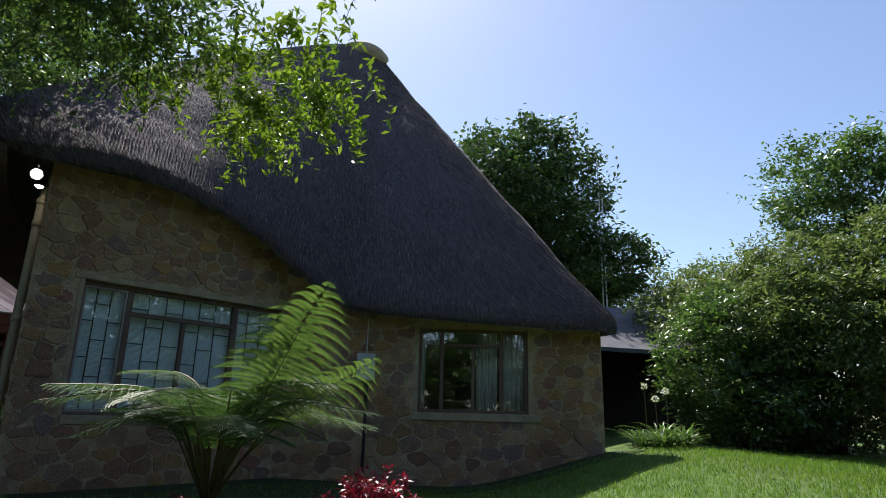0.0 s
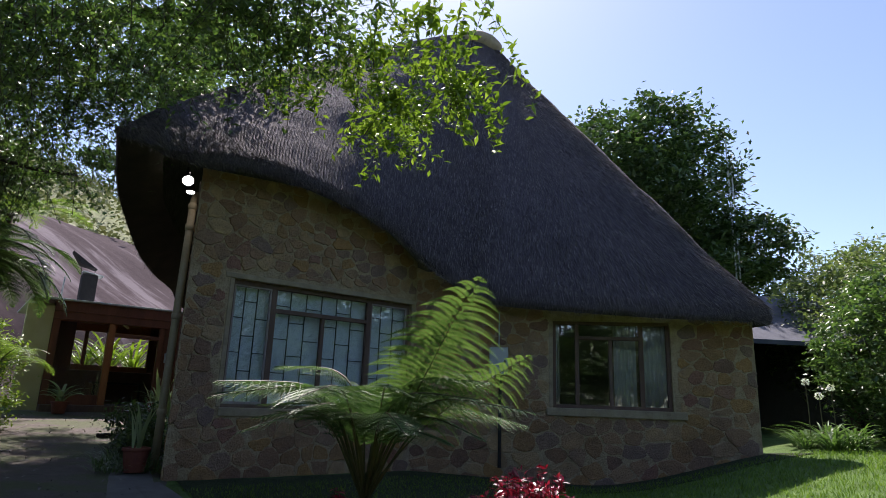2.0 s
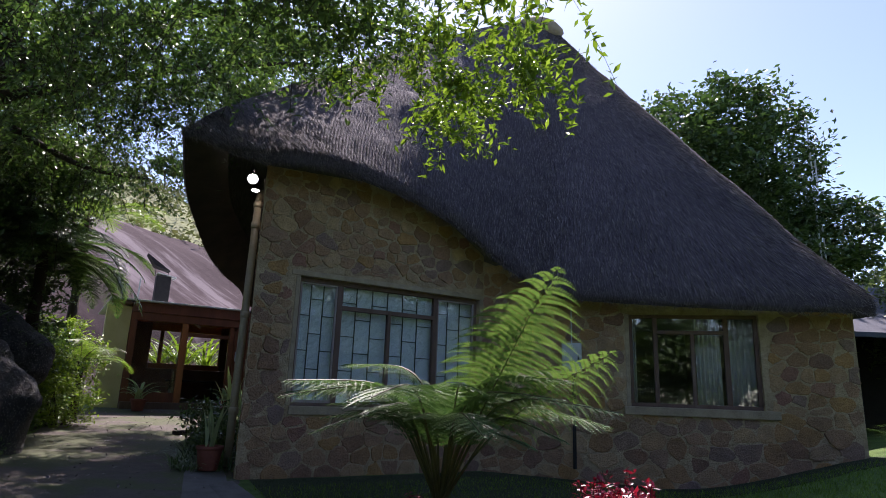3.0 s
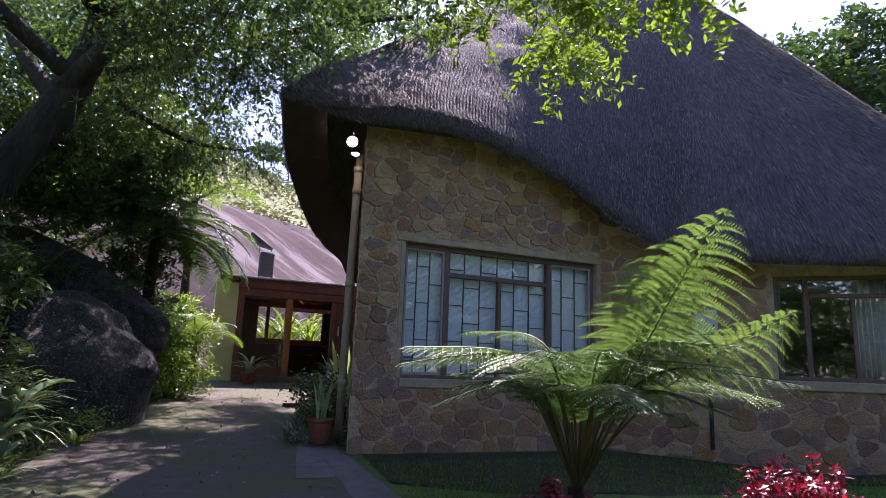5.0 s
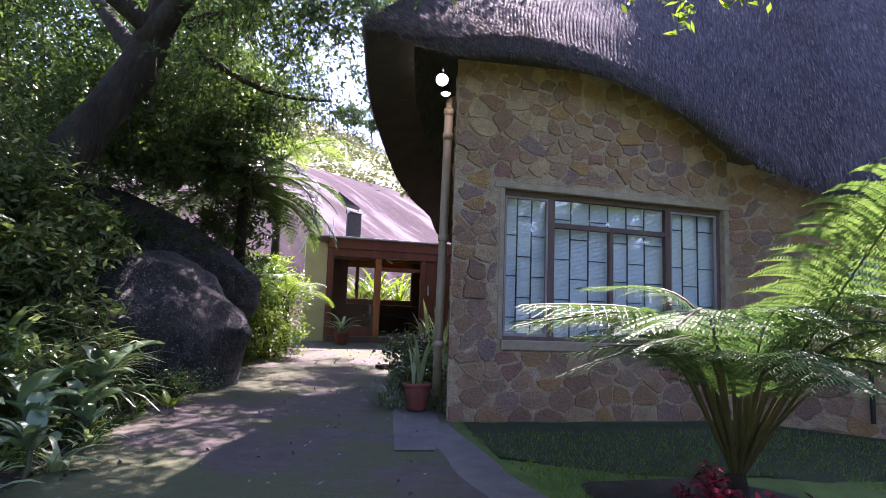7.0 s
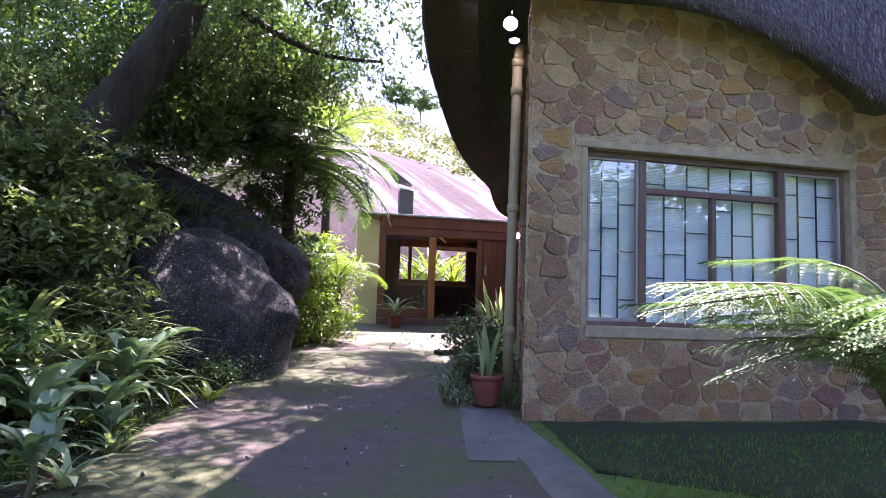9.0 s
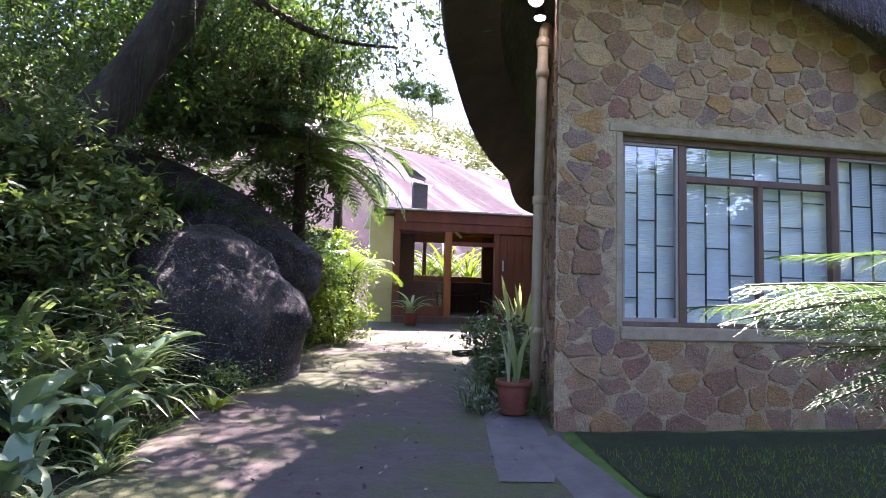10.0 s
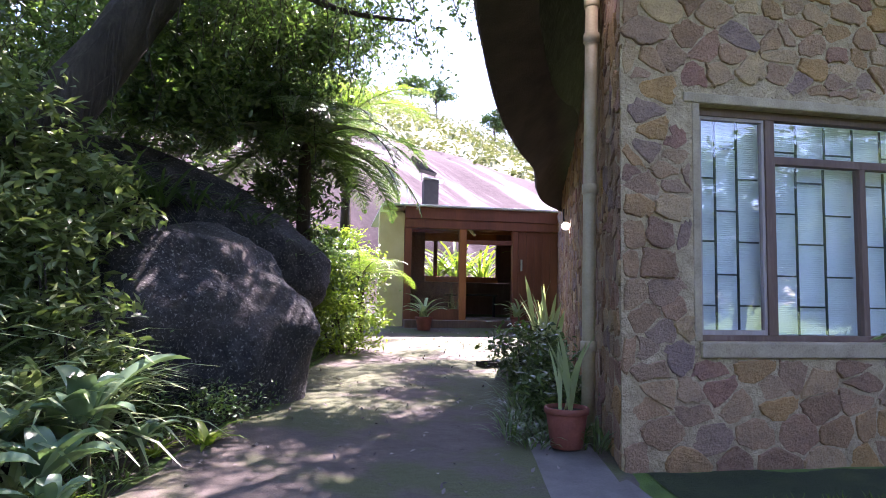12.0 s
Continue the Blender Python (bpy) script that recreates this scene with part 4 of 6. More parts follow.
    part("far_post", box(3.02, 3.14, AY + 4.38, AY + 4.5, AZ + 1.312, top - 0.45), M_REDWOOD, w)
    part("far_head", box(2.721, 5.149, AY + 4.4, AY + 4.5, top - 0.44, top - 0.05), M_ORANGEWOOD, w)
    part("low_table", box(3.3, 4.9, AY + 3.2, AY + 3.9, AZ + 0.68, AZ + 0.74, 0.01), M_BLACK, w, "dark table top in the room")
    for x in (3.36, 4.78):
        part("table_leg", box(x, x + 0.07, AY + 3.3, AY + 3.37, AZ + 0.031, AZ + 0.679), M_BLACK, w)
    for y in (0.9, 1.9, 2.9, 3.8):
        part("beam", box(1.56, 6.6, AY + y, AY + y + 0.09, top - 0.22, top - 0.054), M_ORANGEWOOD, w)
    part("rafter", tube([(3.2, AY + 0.4, top - 0.28), (4.2, AY + 3.6, top - 0.28)], 0.05, 6), M_ORANGEWOOD, w)
    part("end_wall", box(6.605, 6.7, AY, AY + 4.5, AZ - 0.3, top - 0.03), M_CREAM, w)
    part("ceiling", box(1.56, 6.6, AY + 0.13, AY + 4.39, top - 0.05, top - 0.004), M_ORANGEWOOD, w)


annexe()


def chimney():
    c = empty("chimney", pose(2.72, 25.0, 4.30), "black steel chimney with a tilted cowl", "chimney")
    flue = part("flue", box(-0.24, 0.24, -0.22, 0.22, 0, 1.42, 0.01), M_BLACK, c)
    part("cap", box(-0.30, 0.34, -0.28, 0.28, 0, 0.035, 0.008), M_METER, flue, "pale sheet-metal cap", m=pose(0.06, 0, 1.44, 0, 10, 0))
    bm = bmesh.new()
    vs = [bm.verts.new(p) for y in (-0.24, 0.24) for p in ((-0.62, y, 2.16), (0.18, y, 1.62), (-0.34, y, 1.74))]
    for f in ((0, 1, 2), (5, 4, 3), (0, 3, 4, 1), (1, 4, 5, 2), (2, 5, 3, 0)):
        bm.faces.new([vs[k] for k in f])
    part("cowl", bm, M_BLACK, c, "tilted black cowl")
    for x, z0_, z1_ in ((-0.28, 1.41, 1.76), (0.14, 1.41, 1.68)):
        part("stay", tube([(x, 0, z0_), (x, 0, z1_)], 0.012, 6), M_BLACK, c)


chimney()
mast = part("vent_pipe", tube([(2.0, 25.2, 4.28), (2.02, 25.2, 5.6)], 0.025, 8), M_METER)
tagged(mast, "thin grey vent pipe on the annexe roof", "pipe")


def back_building():
    """The low wing with a dark veranda beyond the house."""
    w = empty("veranda", pose(13.4, 7.0, 1.3, 0, 0, -30), "low dark veranda with a slate-blue roof beside the house", "veranda", kind="structure")
    # black stands in for the deep shade under the veranda roof
    part("wall", box(-3, 7, 3.0, 3.15, -0.5, 3.5), M_BLACK, w, "back wall coloured black for the veranda's shade")
    bm = bmesh.new()
    vs = [bm.verts.new(p) for p in ((-3, 0, 2.05), (7, 0, 2.05), (7, 3.4, 3.7), (-3, 3.4, 3.7), (-3, 0, 2.15), (7, 0, 2.15), (7, 3.4, 3.8), (-3, 3.4, 3.8))]
    for f in ((3, 2, 1, 0), (4, 5, 6, 7), (0, 1, 5, 4), (1, 2, 6, 5), (2, 3, 7, 6), (3, 0, 4, 7)):
        bm.faces.new([vs[k] for k in f])
    part("roof", bm, M_DARKROOF, w, "slate-blue sheet roof")
    for x in (-1.2, 2.0, 5.0):
        part("post", box(x, x + 0.14, 0.3, 0.44, -0.6, 2.1, 0.01), M_FRAME, w)


back_building()


# ---- boulders ----
def boulder(name, at, radii, turn, seed, label, flat=0.0):
    bm = bmesh.new()
    bmesh.ops.create_icosphere(bm, subdivisions=5, radius=1.0)
    for v in bm.verts:
        p = v.co.copy()
        k = 1 + 0.20 * noise.noise(p * 1.1 + Vector((seed, 0, 0))) + 0.09 * noise.noise(p * 2.7 + Vector((0, seed, 0))) + 0.03 * noise.noise(p * 8 + Vector((0, 0, seed)))
        v.co = Vector([math.copysign(abs(c) ** 0.82, c) for c in p]) * k
        v.co = Vector((v.co.x * radii[0], v.co.y * radii[1], v.co.z * radii[2]))
    ob = part(name, bm, M_BOULDER, m=pose(*at, *turn), smooth_faces=True)
    return tagged(ob, label, "boulder", "granite boulders beside the path")


boulder("boulder", (-2.05, 13.9, 1.45), (1.45, 1.8, 1.4), (0, 10, 25), 3.1, "large dark granite boulder speckled with pale lichen")
boulder("boulder", (-2.5, 15.4, 3.0), (2.2, 1.3, 0.85), (0, 22, 10), 7.7, "long sloping granite slab lying on the bank")
boulder("boulder", (-5.6, 13.4, 2.6), (2.0, 2.2, 2.0), (0, 5, 60), 12.4, "dark granite boulder under the tree")


# ---- trees ----
def limb(points, r0, r1, n=14, sides=9, wobble=0.25):
    pts = bend(points, n)
    return tube(pts, [r0 + (r1 - r0) * (i / (n - 1)) ** 0.8 for i in range(n)], sides, None, wobble)


def hanging_sprays(rng, ends, count, spread, length, drop):
    """Leaf places along thin drooping sprays, and the spray lines."""
    places, lines = [], []
    for k in range(count):
        c = np.array(ends[rng.integers(len(ends))]) + rng.normal(size=3) * np.array(spread)
        d = rng.normal(size=3)
        d[2] = -abs(d[2]) * 0.3 - drop
        d /= np.linalg.norm(d)
        L = length * rng.uniform(0.5, 1.3)
        bendv = np.array([0, 0, -0.25 * L])
        t = np.linspace(0, 1, 15)
        line = c + t[:, None] * d * L + (t ** 2)[:, None] * bendv
        lines.append(line[[0, 5, 10, 14]])
        rep = np.repeat(line, 2, axis=0)
        places.append(rep + rng.normal(size=rep.shape) * 0.045)
    return np.concatenate(places), lines


def twigs(lines, r=0.005):
    verts, faces = [], []
    for line in lines:
        for a, b in zip(line, line[1:]):
            o = len(verts)
            verts += [tuple(a + (r, 0, 0)), tuple(a - (r, 0, 0)), tuple(a + (0, r, r)), tuple(b + (r, 0, 0)), tuple(b - (r, 0, 0)), tuple(b + (0, r, r))]
            faces += [(o, o + 1, o + 4, o + 3), (o + 1, o + 2, o + 5, o + 4), (o + 2, o, o + 3, o + 5)]
    return verts, faces


def clear_of_trunk(places):
    """Leaf places without those hanging close before the leaning trunk."""
    p = np.asarray(places)
    x = np.interp(p[:, 2], [1.0, 3.0, 4.8, 6.3, 8.2], [-4.6, -3.7, -2.85, -2.2, -1.7])
    return p[~((np.abs(p[:, 0] - x) < 0.75) & (p[:, 1] < 13.5) & (p[:, 2] < 7.0))]


def big_tree():
    rng = np.random.default_rng(21)
    t = empty("tree", pose(0, 0, 0), "large leaning tree with rough bark and a wide canopy", "tree")
    part("trunk", limb([(-4.6, 12.6, 1.0), (-3.7, 12.9, 3.0), (-2.85, 13.4, 4.8), (-2.2, 13.6, 6.3), (-1.7, 13.2, 8.2), (-1.4, 12.6, 10)], 0.42, 0.2, 18, 14, 0.3), M_BARK, t, smooth_faces=True)
    branches = [([(-2.3, 13.5, 6.2), (-1.4, 12.9, 7.2), (-0.4, 12.0, 7.7), (1.0, 10.4, 7.6), (2.2, 8.6, 7.0), (3.3, 7.0, 6.1)], 0.2, 0.02),
                ([(-1.9, 13.3, 7.6), (-2.6, 11.6, 8.0), (-2.6, 9.4, 7.6), (-1.8, 7.4, 6.9), (-0.2, 5.9, 6.3), (1.6, 5.6, 6.3)], 0.17, 0.03),
                ([(-1.7, 13.5, 6.6), (-0.2, 13.2, 7.3), (1.5, 12.0, 7.6), (2.8, 10.6, 7.4)], 0.12, 0.03),
                ([(-2.2, 13.5, 5.8), (-3.4, 14.6, 7.4), (-4.2, 16, 9.2)], 0.18, 0.05),
                ([(-2.2, 13.5, 6.4), (-4.2, 12.0, 7.6), (-6.0, 9.0, 7.9), (-7.2, 6, 7.8)], 0.16, 0.05),
                # carries the unseen foliage added over the path
                ([(-1.5, 13.4, 7.2), (-2.4, 11.6, 8.8), (-2.6, 9.4, 9.6), (-2.8, 5.6, 9.6), (-1.6, 2.4, 9.4)], 0.15, 0.03),
                ([(-1.4, 12.9, 5.9), (-0.3, 13.6, 5.7), (0.8, 14.2, 5.9)], 0.07, 0.02),
                # carries the shading clumps added above the roof
                ([(-1.7, 13.2, 8.0), (0.2, 13.2, 8.6), (2.0, 15.0, 8.8), (3.6, 16.4, 9.0), (5.4, 18.2, 9.8)], 0.1, 0.03)]
    for pts, a, b in branches:
        part("branch", limb(pts, a, b, 16, 9, 0.25), M_BARK, t, smooth_faces=True)
    blobs = [((-3.5, 12, 8.5), (3.2, 3.2, 2.0)), ((-1.2, 13.6, 8.2), (1.7, 2.0, 1.6)), ((-5.6, 9.0, 7.5), (2.6, 2.8, 1.5)), ((-2.4, 8.2, 7.9), (2.6, 2.2, 0.9)),
             ((-6.5, 14, 6.5), (2.5, 3, 2.2)), ((-0.4, 6.2, 7.5), (2.0, 1.6, 0.6)), ((-3.2, 16.5, 9), (2.6, 2.5, 2.0)), ((0.9, 11.4, 8.0), (1.4, 1.4, 0.6)),
             ((-0.9, 15.0, 6.0), (1.2, 1.2, 1.2)), ((-2.4, 15.4, 6.6), (1.6, 1.3, 1.3)), ((-4.4, 15.2, 5.6), (1.6, 1.2, 1.4)), ((-3.2, 16.2, 5.0), (1.5, 1.0, 1.0))]
    places = clear_of_trunk(clumps(rng, 1000, 46, blobs, 0.22, 0.55))
    link("crown", leaf_mesh("crown", places, 0.12, 0.05, M_LEAF, rng), t, "dark glossy green leaves")
    ends = [(-0.9, 12.6, 7.0), (-0.2, 12.4, 6.9), (0.4, 11.8, 6.9), (-1.6, 14.2, 7.0), (-1.2, 14.8, 6.8), (-4.2, 12.0, 5.8), (-0.2, 13.6, 6.6), (-5, 11.4, 6.2), (-3.8, 10.4, 6.6), (-0.6, 14.8, 6.4), (-1.4, 14.6, 6.0), (-2.2, 14.6, 5.6), (-4.2, 13.0, 5.0), (-4.8, 12.2, 4.6), (-0.2, 15.4, 6.6), (-3.6, 13.8, 5.2), (-0.4, 10.6, 6.9), (-1.4, 9.8, 6.9), (0.4, 10.2, 7.0), (-0.9, 11.2, 6.8)]
    places, lines = hanging_sprays(rng, ends, 1350, (0.8, 0.8, 0.45), 0.95, 0.5)
    lines = [q for q in lines if len(clear_of_trunk(q)) == len(q)]
    link("crown", leaf_mesh("crown", clear_of_trunk(places), 0.11, 0.045, M_LEAF, rng, 0.4, 0.5), t, "dark drooping leaf sprays")
    v, f = twigs(lines)
    link("twig", mesh_of("twig", v, f, M_BARK), t)["kind"] = "stuff"
    for k in range(13):
        f_ = rng.uniform(0.25, 0.75)
        q = Vector((-3.2 + 1.4 * f_ + rng.normal() * 0.12, 13.0 + 0.3 * f_, 4.1 + 2.4 * f_))
        drop_ = rng.uniform(0.5, 1.5)
        part("aerial_root", tube([q, q + Vector((rng.normal() * 0.05, -0.1, -drop_ * 0.5)), q + Vector((rng.normal() * 0.1, -0.12, -drop_))], [0.012, 0.008, 0.004], 5), M_BARK, t)
    # clumps added above the roof, mostly out of view, to dapple path and roof
    places = clumps(rng, 300, 40, [((3.6, 16.2, 9.0), (2.0, 1.9, 0.9)), ((5.4, 18.4, 9.9), (1.9, 1.8, 0.8))], 0.2, 0.3)
    places = np.concatenate([places, clumps(rng, 9, 230, [((1.6, 13.8, 9.0), (2.0, 2.2, 0.5))], 0.25, 0.1), clumps(rng, 36, 230, [((4.4, 19.2, 9.3), (2.0, 2.6, 0.6))], 0.27, 0.1), clumps(rng, 20, 220, [((2.7, 17.2, 9.6), (1.6, 1.8, 0.5))], 0.26, 0.1), clumps(rng, 17, 210, [((2.5, 12.3, 8.5), (1.8, 0.8, 0.4))], 0.24, 0.1)])
    link("crown", leaf_mesh("crown", places, 0.12, 0.055, M_LEAF, rng), t, "dark glossy green leaves")
    # unseen high limbs and foliage added over the path to dim its skylight
    places = clumps(rng, 260, 40, [((-2.2, 7.6, 9.2), (2.2, 2.0, 0.7)), ((-0.4, 5.4, 9.6), (1.6, 1.8, 0.6)), ((-3.6, 3.4, 8.8), (3.0, 3.2, 0.9)), ((-0.8, 1.6, 9.4), (2.4, 2.6, 0.7))], 0.24, 0.3)
    link("crown", leaf_mesh("crown", places, 0.13, 0.06, M_LEAF, rng), t, "dark glossy green leaves")
    # the dark mass between the trunk and the open sky
    places = clumps(rng, 420, 40, [((-1.5, 16.0, 5.2), (1.4, 0.8, 0.9)), ((-2.9, 15.5, 6.0), (1.4, 1.0, 0.9)), ((-0.7, 15.9, 6.2), (0.9, 0.8, 0.6)), ((-2.4, 14.6, 4.6), (1.0, 0.7, 0.6))], 0.2, 0.3)
    link("crown", leaf_mesh("crown", places, 0.15, 0.065, M_LEAF, rng, 0.4, 0.4), t, "dark glossy green leaves")
    places = clumps(rng, 900, 36, [((-3.4, 18.4, 9.4), (2.4, 0.9, 1.5)), ((-1.8, 17.8, 8.9), (1.3, 0.8, 1.1)), ((-4.4, 18.0, 6.2), (2.6, 0.9, 2.2)), ((-6.4, 17.0, 7.8), (2.2, 0.9, 1.8)), ((-2.4, 18.2, 7.4), (1.6, 0.9, 1.3))], 0.24, 0.3)
    link("crown", leaf_mesh("crown", places, 0.17, 0.08, M_LEAF, rng, 0.4, 0.4), t, "dark glossy green leaves")
    # the bright sprays hanging before the roof, sunlight put into their lime colour
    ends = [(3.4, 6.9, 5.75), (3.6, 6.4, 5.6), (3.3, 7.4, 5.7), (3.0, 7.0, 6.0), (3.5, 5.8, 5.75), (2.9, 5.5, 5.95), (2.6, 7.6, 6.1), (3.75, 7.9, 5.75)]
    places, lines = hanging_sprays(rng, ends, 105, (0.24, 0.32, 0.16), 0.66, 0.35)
    link("spray", leaf_mesh("spray", places, 0.135, 0.05, M_LIME, rng, 0.4, 0.4), t, "lime-green leaves, coloured brighter for the sun on them")
    v, f = twigs(lines, 0.004)
    link("twig", mesh_of("twig", v, f, M_BARK), t)["kind"] = "stuff"
    ends = [(1.8, 7.9, 6.5), (1.0, 9.3, 6.7), (2.4, 7.2, 6.3), (1.2, 7.2, 6.6), (0.2, 8.2, 6.8), (0.2, 9.8, 6.7), (1.8, 5.2, 6.5), (0.9, 5.3, 6.8), (0.6, 6.8, 6.2), (1.2, 6.4, 6.2), (1.1, 7.4, 6.3), (0.2, 7.2, 6.5), (1.8, 6.6, 6.3), (1.5, 7.0, 6.1)]
    places, lines = hanging_sprays(rng, ends, 460, (0.45, 0.55, 0.26), 0.7, 0.3)
    link("spray", leaf_mesh("spray", places, 0.11, 0.042, M_LEAF, rng, 0.4, 0.4), t, "dark green leaf sprays")
    v, f = twigs(lines, 0.004)
    link("twig", mesh_of("twig", v, f, M_BARK), t)["kind"] = "stuff"


big_tree()


def crown_tree(at, height, blobs, seed, n, per, leaf, size, material, label, trunk_r=0.3, shell=0.75):
    rng = np.random.default_rng(seed)
    g = ground_z(at[0], at[1])
    t = empty("tree", pose(at[0], at[1], g), label, "tree")
    part("trunk", limb([(0, 0, -0.3), (0.1, 0.05, height * 0.25), (-0.1, 0.1, height * 0.5), (0.1, 0, height * 0.8)], trunk_r, trunk_r * 0.35, 12, 10), M_BARK, t, smooth_faces=True)
    for c, r in blobs:
        part("limb", limb([(0, 0.05, height * 0.35), (c[0] * 0.5, c[1] * 0.5, (c[2] + height * 0.4) * 0.5), tuple(c)], trunk_r * 0.4, 0.04, 9, 7), M_BARK, t, smooth_faces=True)
    link("crown", leaf_mesh("crown", clumps(rng, n, per, blobs, size, shell), leaf, leaf * 0.5, material, rng), t)
    return t


crown_tree((21.8, 14.2), 12, [((-3.4, 0, 9.8), (2.6, 2.4, 1.8)), ((-1.2, 0.5, 11.8), (2.6, 2.5, 1.5)), ((1.2, 0, 10.8), (2.0, 2.4, 2.0)), ((-1, 0, 8.4), (3.4, 2.8, 1.4)), ((2.6, -1.2, 7.6), (2.3, 2.0, 1.2)), ((0.5, 0, 6.6), (3.4, 2.6, 1.0)),
                               ((3.4, -1.6, 6.4), (1.6, 1.6, 0.8))],
           31, 620, 60, 0.26, 0.36, M_FARLEAF, "tall spreading tree with flat-topped green crown", 0.35)
for k, (x, y, h, mt, sd) in enumerate(((30, 9, 8, M_BAMBOO, 3), (36, 2, 9, M_FARLEAF, 4), (28, 20, 7, M_BAMBOO, 5), (24, -6, 9, M_SHRUB, 6), (40, 14, 8, M_FARLEAF, 7), (34, 26, 8, M_SHRUB, 8))):
    crown_tree((x, y), h, [((0, 0, h * 0.62), (3.4, 3.4, h * 0.3)), ((2.2, 1.2, h * 0.5), (2.6, 2.6, h * 0.25)), ((-2.2, -1.0, h * 0.48), (2.6, 2.6, h * 0.25))], 60 + sd, 260, 50, 0.3, 0.45, mt, "rounded garden tree beyond the lawn", 0.28)


def shrub(at, blobs, seed, n, per, leaf, width, size, material, label, stems=9, spread=0.6, shell=0.75, group="", drop=0.25):
    rng = np.random.default_rng(seed)
    g = ground_z(at[0], at[1])
    s = empty("shrub", pose(at[0], at[1], g), label, "shrub", group)
    for k in range(stems):
        c, r = blobs[k % len(blobs)]
        a = rng.uniform(0, 6.28)
        part("stem", limb([(math.cos(a) * 0.1 * spread, math.sin(a) * 0.1 * spread, -0.1), (c[0] * 0.5 + math.cos(a) * 0.3 * r[0], c[1] * 0.5 + math.sin(a) * 0.3 * r[1], c[2] * 0.5),
                           (c[0] + math.cos(a) * 0.5 * r[0], c[1] + math.sin(a) * 0.5 * r[1], c[2] + 0.3 * r[2])], 0.018 + 0.02 * spread, 0.006, 7, 6), M_BARK, s)
    link("foliage", leaf_mesh("foliage", clumps(rng, n, per, blobs, size, shell), leaf, width, material, rng, 0.5, drop), s)
    return s


# tall hedge at the lawn's far side
HEDGE = "shrubs round the lawn"
shrub((13.9, 4.7), [((0, 0, 1.7), (1.5, 1.5, 1.5)), ((-0.4, -0.8, 0.9), (1.3, 1.3, 0.9)), ((0.6, 0.2, 2.7), (1.0, 1.0, 0.8))], 71, 620, 50, 0.12, 0.055, 0.15, M_SHRUB, "dense fresh-green shrub at the lawn edge", 12, 1.5, 0.8, HEDGE)
shrub((14.4, 3.2), [((0, 0, 2.0), (1.9, 1.7, 1.9)), ((0.6, 0.3, 3.6), (1.3, 1.3, 1.1))], 72, 680, 50, 0.13, 0.05, 0.16, M_BAMBOO, "tall pale-green shrub with arching leafy stems", 14, 2, 0.8, HEDGE)
shrub((14.2, 0.9), [((0, 0, 2.1), (1.9, 1.9, 2.1)), ((0.8, 0.2, 4.0), (1.4, 1.4, 1.2))], 73, 680, 50, 0.13, 0.05, 0.16, M_BAMBOO, "tall pale-green shrub with arching leafy stems", 14, 2, 0.8, HEDGE)
shrub((17.4, 2.4), [((0, 0, 3.8), (2.2, 2.4, 3.2)), ((0.4, 0.5, 6.6), (1.7, 1.7, 1.5))], 74, 560, 50, 0.16, 0.07, 0.22, M_SHRUB, "tall leafy tree-like shrub behind the hedge", 10, 3, 0.75, HEDGE)
shrub((16.4, 6.2), [((0, 0, 2.6), (2.0, 2.0, 1.9)), ((1.6, 0.6, 3.2), (1.8, 1.6, 1.3))], 75, 420, 50, 0.14, 0.06, 0.2, M_BAMBOO, "pale-green shrub behind the veranda", 10, 2, 0.75, HEDGE)
shrub((16.2, -1.4), [((0, 0, 3.0), (2.4, 2.4, 3.0)), ((0.4, 0, 6.2), (1.9, 1.9, 1.8))], 76, 560, 50, 0.15, 0.07, 0.22, M_SHRUB, "tall green shrub at the lawn edge", 10, 3, 0.75, HEDGE)
# garden trees that close the place behind the walk and show in the window panes
# added out of direct view, they also dim the skylight on the walls
for k, (x, y, h_) in enumerate(((-10, -4, 8), (-6, -9, 9), (0, -12, 9.5), (6, -12, 9), (11, -9, 8.5), (15, -6, 8), (-12, 3, 8))):
    crown_tree((x, y), h_, [((0, 0, h_ * 0.6), (3.2, 3.2, h_ * 0.32)), ((2.2, 0.8, h_ * 0.36), (2.6, 2.6, h_ * 0.26)), ((-2.2, -0.6, h_ * 0.34), (2.6, 2.6, h_ * 0.26))], 400 + k, 420, 46, 0.34, 0.4, M_FARLEAF,
               "leafy garden tree mirrored in the windows", 0.28, 0.7)
for x, y, t_ in ((22.6, 12.2, 12.6), (22.9, 12.2, 11.6)):
    ob_ = part("antenna_mast", tube([(x, y, ground_z(x, y)), (x, y, t_)], 0.03, 6), M_METER)
    tagged(ob_, "thin grey aerial mast beyond the house", "mast")

# ---- ferns ----


